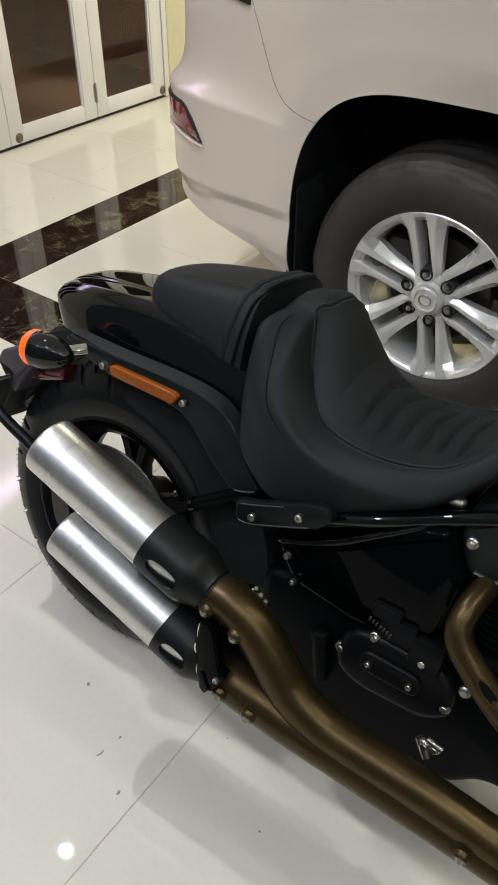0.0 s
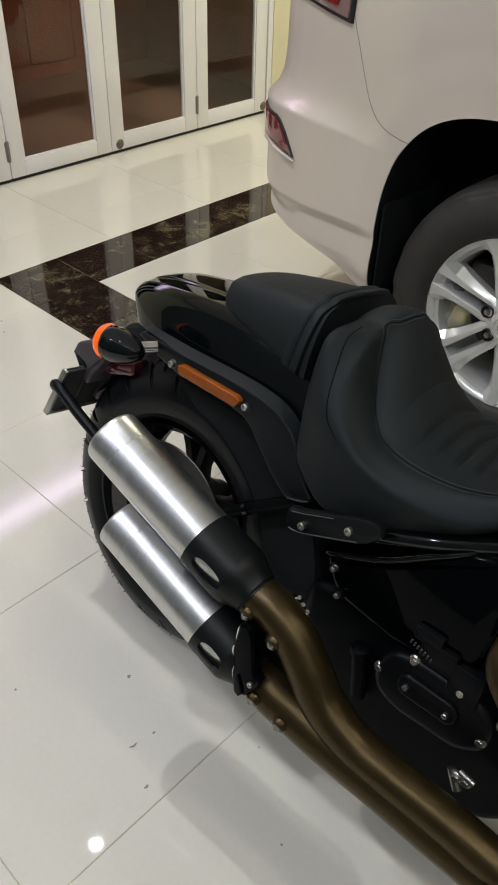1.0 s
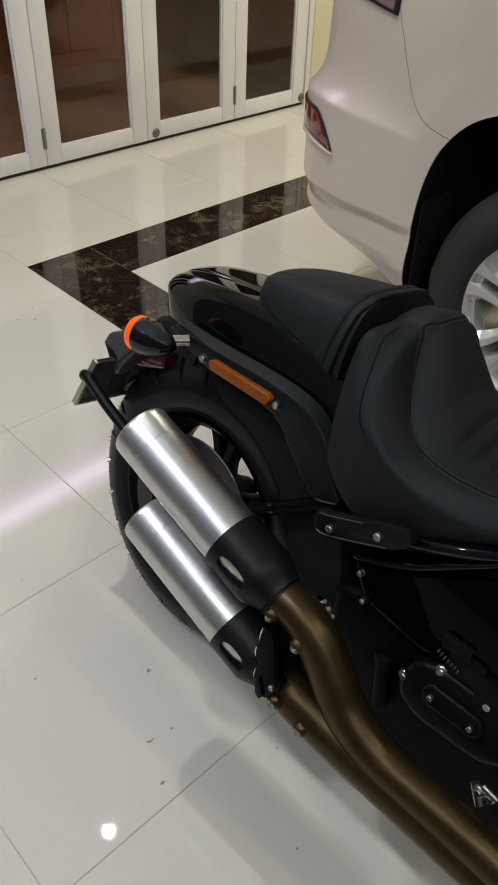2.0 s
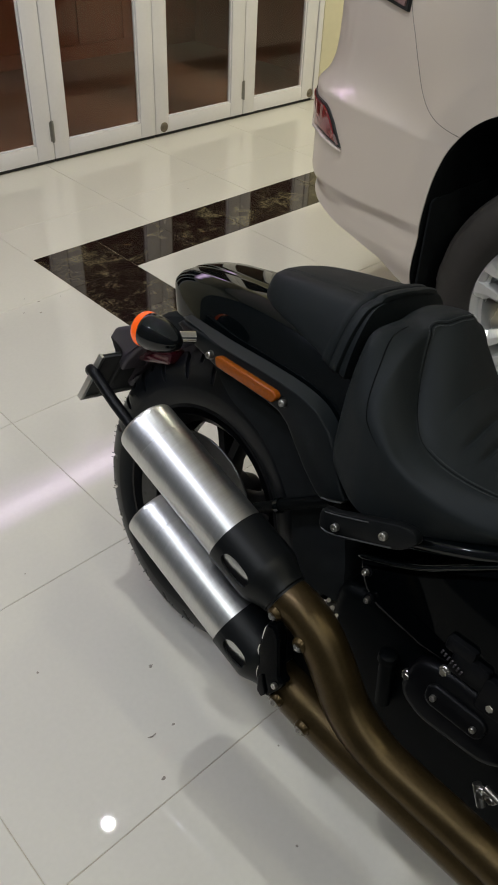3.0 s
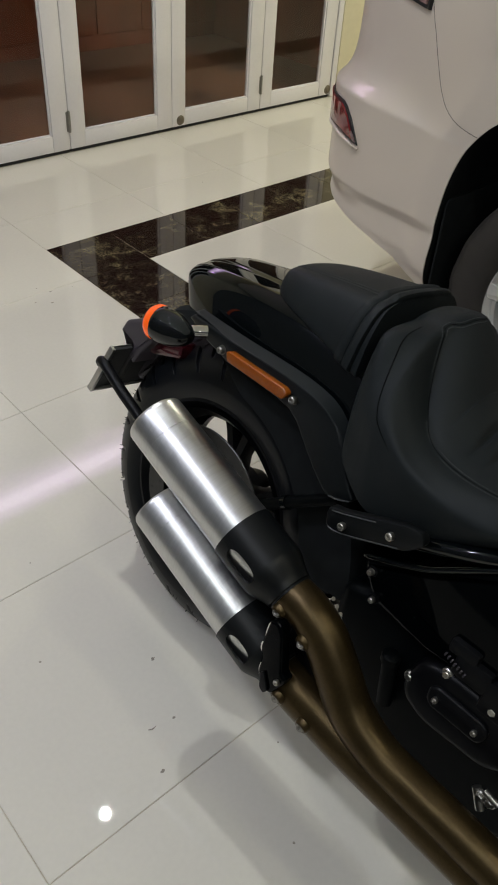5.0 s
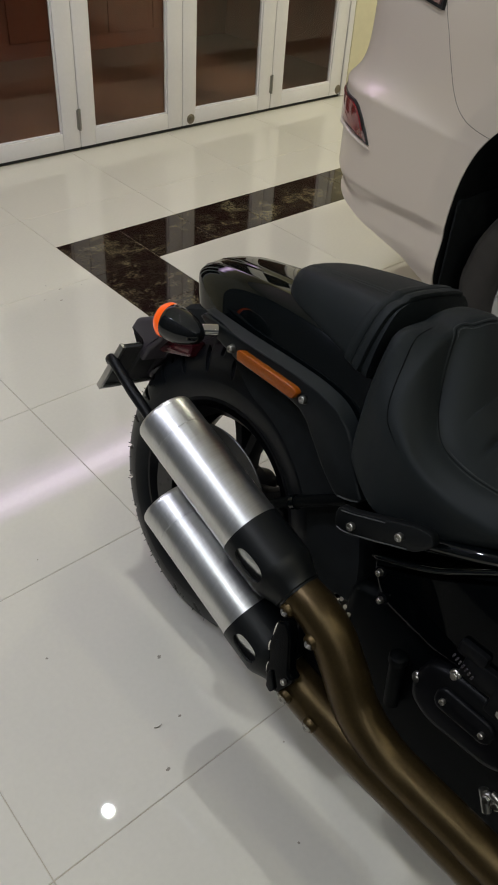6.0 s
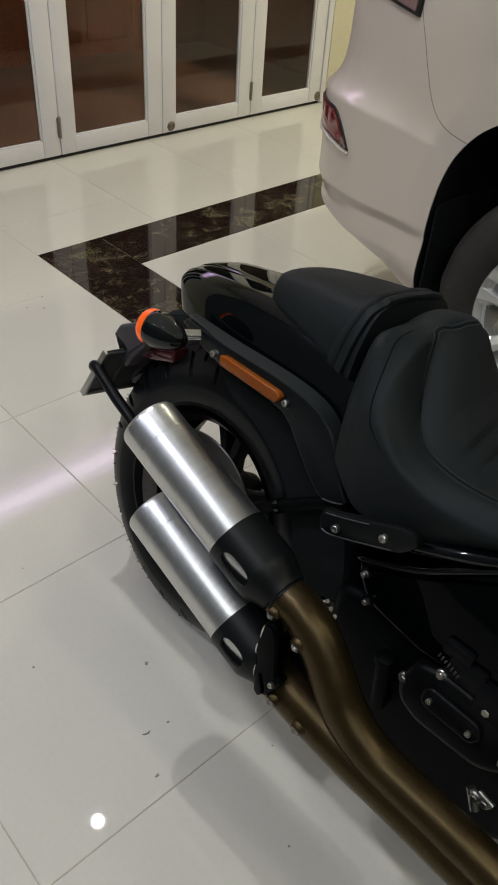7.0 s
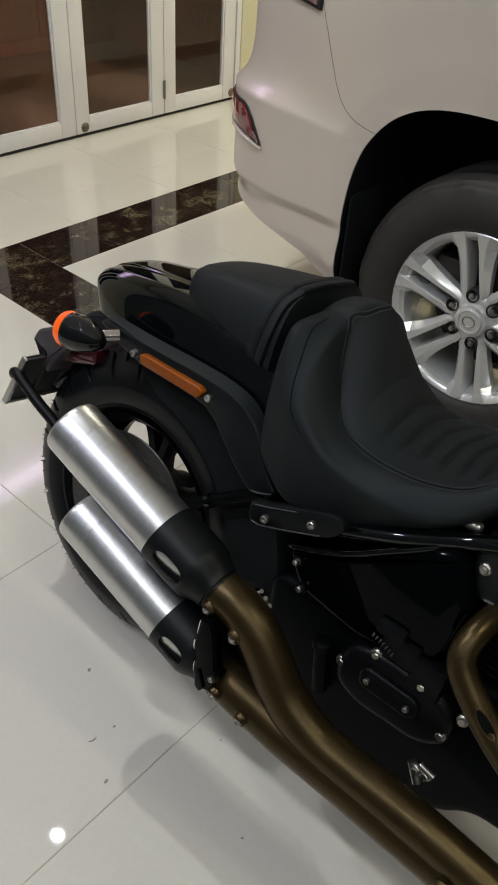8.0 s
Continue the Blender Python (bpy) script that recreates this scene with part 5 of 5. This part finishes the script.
PILLION = [(s[0] + 0.025, s[1] - 0.003, s[2] - 0.003, s[3], s[4], s[5] + 0.03 * max(0.0, s[0] - 0.05), s[6] - 0.05 * max(0.0, s[0] - 0.05), s[7] + 0.03 * max(0.0, s[0] - 0.05)) for s in PILLION]


def cushion(stations, extra=None, full=lambda x: 0.0):
    """Half of a cushion's section at x, as a function: crown, piped edge, flank, underside."""
    cols = [curve_at(stations, k) for k in range(1, 8)]

    def outline(x):
        zc, ze, we, zf, wf, zb, wb = (c(x) for c in cols)
        crown = [(we * f, zc + (ze - zc) * f ** 2.2) for f in np.linspace(0, 1, 15)]
        k = full(x)
        p, q = 0.40 + 0.34 * k, 0.72 + 0.21 * k
        knots = [(we, ze), (we + (wf - we) * p, ze - (0.16 - 0.05 * k) * (ze - zf)), (we + (wf - we) * q, ze - (0.48 - 0.08 * k) * (ze - zf)), (wf, zf), (wf * 0.5 + wb * 0.5 + 0.002, (zf + zb) / 2), (wb, zb + 0.004), (wb - 0.012, zb), (wb * 0.5, zb), (0.0, zb)]
        flank = smooth_path(knots, 4)[1:]
        pts = crown + [tuple(map(float, p)) for p in flank]
        if extra:
            pts = extra(x, pts)
        return [(max(0.0, float(y)), float(z)) for y, z in pts]

    return outline, cols


def seat_ribs(x, pts):
    out = []
    for i, (y, z) in enumerate(pts):
        if i < 15 and 0.44 < x < 0.68:
            w = 1 - float(smoothstep(0.075, 0.115, y))
            for xr in (0.472, 0.502, 0.532, 0.562, 0.592, 0.622):
                z -= 0.0085 * w * math.exp(-((x - xr - 0.10 * y) / 0.0045) ** 2)
            z += 0.003 * w
        out.append((y, z))
    return out


def build_seat(bike):
    outline, cols = cushion(SEAT, seat_ribs, lambda x: 1 - float(smoothstep(0.300, 0.355, x)))
    rings = section_loft(None, outline, 0.286, 0.77, 0.002)
    seat = part("rider_seat", loft(bmesh.new(), rings), VINYL, bike, "black vinyl rider seat with stitched edges and ribbed middle", 60)
    seam_rows(seat, outline)
    # welt line round the flank
    for sg in (-1, 1):
        line = smooth_path([(0.326, 15.5), (0.328, 18.0), (0.334, 21.0), (0.342, 23.6), (0.354, 25.4), (0.374, 26.4), (0.400, 26.7)], 6)
        pts = []
        for x, i in line:
            half = outline(float(x))
            y = np.interp(i, range(len(half)), [q[0] for q in half])
            z = np.interp(i, range(len(half)), [q[1] for q in half])
            pts.append((float(x), sg * (float(y) + 0.0004), float(z)))
        part("seat_welt", tube(bmesh.new(), pts, [0.0008 * min(1.0, 0.15 + 0.12 * (len(pts) - 1 - i)) for i in range(len(pts))], 8), WELT_BLACK, seat, "dark welt seam along the flank")
    part("seat_pan", boxed((0.235, -0.110, 0.640), (0.400, 0.110, 0.800), 0.025, 3), WELT_BLACK, bike, "black seat pan between the pillion pad and rider seat")
    outline, cols = cushion(PILLION)
    rings = section_loft(None, outline, 0.019, 0.270, 0.004)
    pil = part("pillion_pad", loft(bmesh.new(), rings), VINYL, bike, "narrow black vinyl pillion pad with stitching", 60)
    stitch_rows(pil, outline, 0.038, 0.235, -0.014)
    stitch_rows(pil, outline, 0.038, 0.235, -0.022)
    # strap across the pad's front
    bm = bmesh.new()
    sr = []
    for x, up in ((0.226, -0.001), (0.229, 0.006), (0.236, 0.0078), (0.2425, 0.006), (0.2455, 0.0028), (0.2485, 0.006), (0.255, 0.0078), (0.262, 0.006), (0.265, -0.001)):
        half = outline(min(x, 0.290))
        nh = len(half) - 10
        ring = []
        for sgn, seq in ((1, list(range(nh))[::-1]), (-1, list(range(1, nh)))):
            for i in seq:
                y, z = half[i]
                lean = 0.020 * (1 - i / nh)
                ring.append((x + lean - 0.008, sgn * (y + up * min(1, i / 8)), z + up * (1 if i < 12 else 0.3)))
        sr.append(ring)
    loft(bm, sr, False, False)
    ob = part("pad_strap", bm, VINYL, pil, "black strap across the pad")
    mod = ob.modifiers.new("thickness", "SOLIDIFY")
    mod.thickness = 0.003


def seam_rows(seat, outline):
    """The seam that crosses the top of the backrest, turns down its sides and runs along the dished panel: a dark groove line between two rows of thread."""
    def spot(x, f):
        half = outline(x)
        ys, zs = np.array([q[0] for q in half[:26]]), np.array([q[1] for q in half[:26]])
        run = np.concatenate([[0], np.cumsum(np.hypot(np.diff(ys), np.diff(zs)))])
        return Vector((x, float(np.interp(run[14] * f, run, ys)), float(np.interp(run[14] * f, run, zs))))

    route = smooth_path([(0.372, 0.0), (0.367, 0.3), (0.359, 0.6), (0.353, 0.82), (0.3515, 0.93), (0.352, 0.985), (0.3545, 1.0), (0.360, 1.0), (0.367, 1.0), (0.377, 1.0), (0.387, 1.0), (0.398, 1.0)], 10).tolist() + [(x, 1.0) for x in np.arange(0.401, 0.76, 0.003)]
    base = [spot(x, f) for x, f in route]
    across = []
    for i, (x, f) in enumerate(route):
        t = (base[min(i + 3, len(base) - 1)] - base[max(i - 3, 0)]).normalized()
        nrm = (spot(x + 0.002, f) - spot(x - 0.002, f)).cross(spot(x, f + 0.03) - spot(x, max(0.0, f - 0.03))).normalized()
        across.append((nrm.cross(t).normalized(), nrm if nrm.z > 0 else -nrm))
    for shift, kind in ((0.0, "seam"), (-0.0042, "thread"), (0.0042, "thread")):
        line = [p + c * shift + n * 0.0005 for p, (c, n) in zip(base, across)]
        for sg in (-1, 1):
            pts = [Vector((p.x, sg * p.y, p.z)) for p in line]
            if kind == "seam":
                part("seat_seam", tube(bmesh.new(), [tuple(p) for p in pts], 0.0006, 6), WELT_BLACK, seat, "dark sewn seam round the dished panel")
                continue
            run = np.concatenate([[0], np.cumsum([(b - a).length for a, b in zip(pts, pts[1:])])])
            at = lambda d: tuple(float(np.interp(d, run, [p[k] for p in pts])) for k in range(3))
            bm = bmesh.new()
            for d in np.arange(0.0, float(run[-1]) - 0.006, 0.006):
                tube(bm, [at(d), at(d + 0.004)], 0.0008, 5)
            tagged(part("stitching", bm, THREAD, seat), "fine grey thread stitching", kind="stuff")


def stitch_rows(parent, outline, x0, x1, shift):
    """Short thread stitches on both edges of a cushion; shift: how far down the flank (or up the crown) from the edge."""
    def spot(x):
        half = outline(x)
        ys, zs = np.array([q[0] for q in half[:24]]), np.array([q[1] for q in half[:24]])
        run = np.concatenate([[0], np.cumsum(np.hypot(np.diff(ys), np.diff(zs)))])
        at = run[14] + shift
        return float(np.interp(at, run, ys)), float(np.interp(at, run, zs))

    bm = bmesh.new()
    x = x0
    while x < x1:
        (ya, za), (yb, zb) = spot(x), spot(x + 0.002)
        dx = 0.0040 / math.sqrt(1 + ((zb - za) ** 2 + (yb - ya) ** 2) / 0.002 ** 2)
        yb, zb = spot(x + dx)
        for sg in (-1, 1):
            tube(bm, [(x, sg * (ya + 0.0002), za + 0.0003), (x + dx, sg * (yb + 0.0002), zb + 0.0003)], 0.00065, 5)
        x += dx * 1.5
    ob = part("stitching", bm, THREAD, parent, "fine grey thread stitching")
    tagged(ob, "fine grey thread stitching", kind="stuff")


def build_frame(bike):
    plate = rounded([(0.346, 0.575), (0.350, 0.588), (0.366, 0.590), (0.475, 0.636), (0.500, 0.640), (0.512, 0.625), (0.490, 0.600), (0.475, 0.592), (0.372, 0.548), (0.352, 0.553)], 0.008)
    plate = part("side_plate", slab(plate, -0.206, -0.186, 0.004, 2), SATIN_BLACK, bike, "black frame plate with two bolts")
    put_bolt(BOLT, (0.382, -0.209, 0.572), plate)
    put_bolt(BOLT, (0.460, -0.209, 0.608), plate)
    for pts in ([(0.356, 0.584), (0.380, 0.592), (0.430, 0.612)], [(0.358, 0.555), (0.376, 0.556), (0.420, 0.573), (0.476, 0.597)]):
        part("plate_line", spline_tube([(x, -0.2068, z) for x, z in pts], 0.0011, 6, 4), EDGE_GREY, plate, "thin pale edge line")
    for sg in (-1, 1):
        rail = [(0.365, sg * 0.160, 0.548), (0.40, sg * 0.165, 0.563), (0.50, sg * 0.166, 0.606), (0.58, sg * 0.160, 0.640), (0.66, sg * 0.146, 0.676), (0.78, sg * 0.12, 0.72)]
        part("frame_rail", spline_tube(rail, 0.013, 20, 8), GLOSS_BLACK, bike, "gloss black frame tube under the seat")
        arm = [(0.0, sg * 0.135, 0.329), (0.10, sg * 0.138, 0.360), (0.18, sg * 0.140, 0.385), (0.26, sg * 0.140, 0.415)]
        part("swing_arm", spline_tube(arm, [0.026, 0.022, 0.020, 0.016], 20, 8), WRINKLE_BLACK, bike, "black swing arm")
        brace = [(0.05, sg * 0.135, 0.345), (0.20, sg * 0.135, 0.470), (0.32, sg * 0.135, 0.560)]
        brace = part("swing_brace", spline_tube(brace, 0.0105, 16, 8), WRINKLE_BLACK, bike)
        part("collar", tube(bmesh.new(), [(0.222, sg * 0.135, 0.487), (0.230, sg * 0.135, 0.493)], 0.0135, 18), GLOSS_BLACK, brace)
    # rear inner panel, oil tank and covers
    tank = rounded([(0.414, 0.524), (0.420, 0.504), (0.440, 0.476), (0.463, 0.460), (0.560, 0.446), (0.690, 0.455), (0.705, 0.600), (0.665, 0.668), (0.625, 0.655), (0.566, 0.609), (0.521, 0.577), (0.430, 0.532)], 0.010)
    tank = part("oil_tank", slab(tank, -0.170, 0.150, 0.016, 4), TANK_BLACK, bike, "gloss black oil tank under the seat")
    bm = spline_tube([(0.416, -0.168, 0.526), (0.430, -0.172, 0.534), (0.480, -0.173, 0.556), (0.521, -0.174, 0.578), (0.566, -0.174, 0.611), (0.622, -0.166, 0.650), (0.640, -0.150, 0.664)], [0.003, 0.0045, 0.0045, 0.0045, 0.0045, 0.004, 0.001], 12, 8)
    part("tank_ledge", bm, GLOSS_BLACK, tank, "glossy upper ledge of the tank")
    for x, z in ((0.439, 0.512), (0.458, 0.471)):
        put_bolt(SMALL_BOLT, (x, -0.178, z), tank)
        part("bolt_post", tube(bmesh.new(), [(x, -0.174, z), (x, -0.160, z)], 0.009, 14), MATT_BLACK, tank)
    filler = part("oil_filler", spline_tube([(0.519, -0.160, 0.385), (0.526, -0.156, 0.345), (0.534, -0.150, 0.300)], 0.0125, 18, 5), WRINKLE_BLACK, bike, "black oil filler neck")
    part("filler_cap", revolve(bmesh.new(), [(0.0, 0.016), (0.010, 0.016), (0.0145, 0.013), (0.0155, 0.008), (0.0155, 0.0), (0.012, -0.002)], (0.518, -0.160, 0.386), (0.0, -0.25, 0.97), 24), WRINKLE_BLACK, filler, "black filler cap")
    # gearbox, clutch cover and crankcase
    case = slab(rounded([(0.380, 0.440), (0.470, 0.460), (0.640, 0.470), (0.760, 0.480), (0.98, 0.50), (0.98, 0.27), (0.82, 0.262), (0.78, 0.22), (0.70, 0.19), (0.52, 0.22), (0.39, 0.33)], 0.03), -0.140, 0.140, 0.02, 3)
    case = part("crankcase", case, WRINKLE_BLACK, bike, "black wrinkle-finish engine and gearbox castings")
    cover = slab(rounded([(0.552, 0.400), (0.568, 0.440), (0.620, 0.454), (0.712, 0.450), (0.750, 0.424), (0.750, 0.372), (0.712, 0.345), (0.600, 0.340), (0.558, 0.360)], 0.03, 6), -0.176, -0.135, 0.014, 4)
    part("gearbox_cover", cover, MATT_BLACK, case, "black gearbox side cover")
    lid = slab(rounded([(0.597, 0.414), (0.608, 0.424), (0.688, 0.423), (0.699, 0.413), (0.697, 0.394), (0.688, 0.385), (0.608, 0.385), (0.598, 0.394)], 0.012, 5), -0.184, -0.172, 0.005, 3)
    part("cover_lid", lid, MATT_BLACK, case, "smooth black lid with two screws")
    for x, z in ((0.6135, 0.404), (0.682, 0.403)):
        put_bolt(SMALL_BOLT, (x, -0.1865, z), case)
    for x, y, z in ((0.608, -0.170, 0.445), (0.688, -0.176, 0.448), (0.738, -0.172, 0.389), (0.560, -0.170, 0.395), (0.757, -0.172, 0.434), (0.733, -0.20, 0.332), (0.748, -0.20, 0.335)):
        put_bolt(FLANGE, (x, y, z), case, 0, 0, "flange_bolt")
    for x, z, sx, sz in ((0.640, 0.478, 0.030, 0.020), (0.690, 0.462, 0.026, 0.028), (0.618, 0.500, 0.024, 0.012)):
        part("wiring_block", boxed((x - sx, -0.182, z - sz), (x + sx, -0.13, z + sz), 0.006, 2), MATT_BLACK, case)
    bm = bmesh.new()
    for k in range(7):
        tube(bm, [(0.596 + 0.006 * k, -0.183, 0.480 - 0.002 * k), (0.598 + 0.006 * k, -0.186, 0.488 - 0.002 * k)], 0.0016, 6)
    part("connector_ribs", bm, PLASTIC_GREY, case)
    bm = bmesh.new()
    tube(bm, [(0.722, -0.196, 0.338), (0.742, -0.200, 0.312)], 0.007, 12)
    tube(bm, [(0.735, -0.205, 0.350), (0.760, -0.205, 0.345)], 0.005, 12)
    part("brake_switch", bm, ZINC, case, "small bright linkage")
    # cylinder with cooling fins, and the rocker cover over it
    cyl = part("cylinder", boxed((0.742, -0.095, 0.44), (0.90, 0.08, 0.60), 0.006), WRINKLE_BLACK, bike, "black finned engine cylinder", 25)
    ring = rounded([(0.715, -0.132), (0.715, 0.10), (0.90, 0.10), (0.90, -0.132)], 0.03, 5)
    for k in range(9):
        z = 0.496 + 0.0115 * k
        part("cooling_fin", loft(bmesh.new(), [[(x + 0.002 * (8 - k), y, z) for x, y in ring], [(x + 0.002 * (8 - k), y, z + 0.004) for x, y in ring]]), WRINKLE_BLACK, cyl, angle=25)
    head = slab(rounded([(0.694, 0.602), (0.671, 0.668), (0.676, 0.690), (0.700, 0.704), (0.80, 0.715), (0.90, 0.715), (0.90, 0.602)], 0.012, 4), -0.145, 0.12, 0.012, 3)
    part("rocker_cover", head, ROCKER_BLACK, cyl, "satin black rocker cover")
    put_bolt(FLANGE, (0.695, -0.148, 0.653), cyl, 0, 0, "flange_bolt")
    # The fin edge's highlight, laid on as a pale metal strip.
    part("fin_highlight", boxed((0.709, -0.1475, 0.6085), (0.745, -0.142, 0.6115), 0.0008), PLATE_METAL, cyl, "pale strip put in as the highlight on a fin edge")
    part("seat_bracket", boxed((0.636, -0.140, 0.686), (0.668, -0.120, 0.703), 0.008, 3), ZINC, bike, "bright bracket end under the seat")


def build_bike():
    bike = new("motorcycle")
    bike.matrix_basis = BIKE
    tagged(bike, "black cruiser motorcycle with bronze exhaust, leaning on its stand", "motorcycle")
    build_rear_wheel(bike)
    build_fender(bike)
    build_struts(bike)
    build_turn_signal(bike)
    build_tail(bike)
    build_mufflers(bike)
    build_pipes(bike)
    build_seat(bike)
    build_frame(bike)
    return bike


build_bike()

# ---- floor pieces, last ----
build_floor()
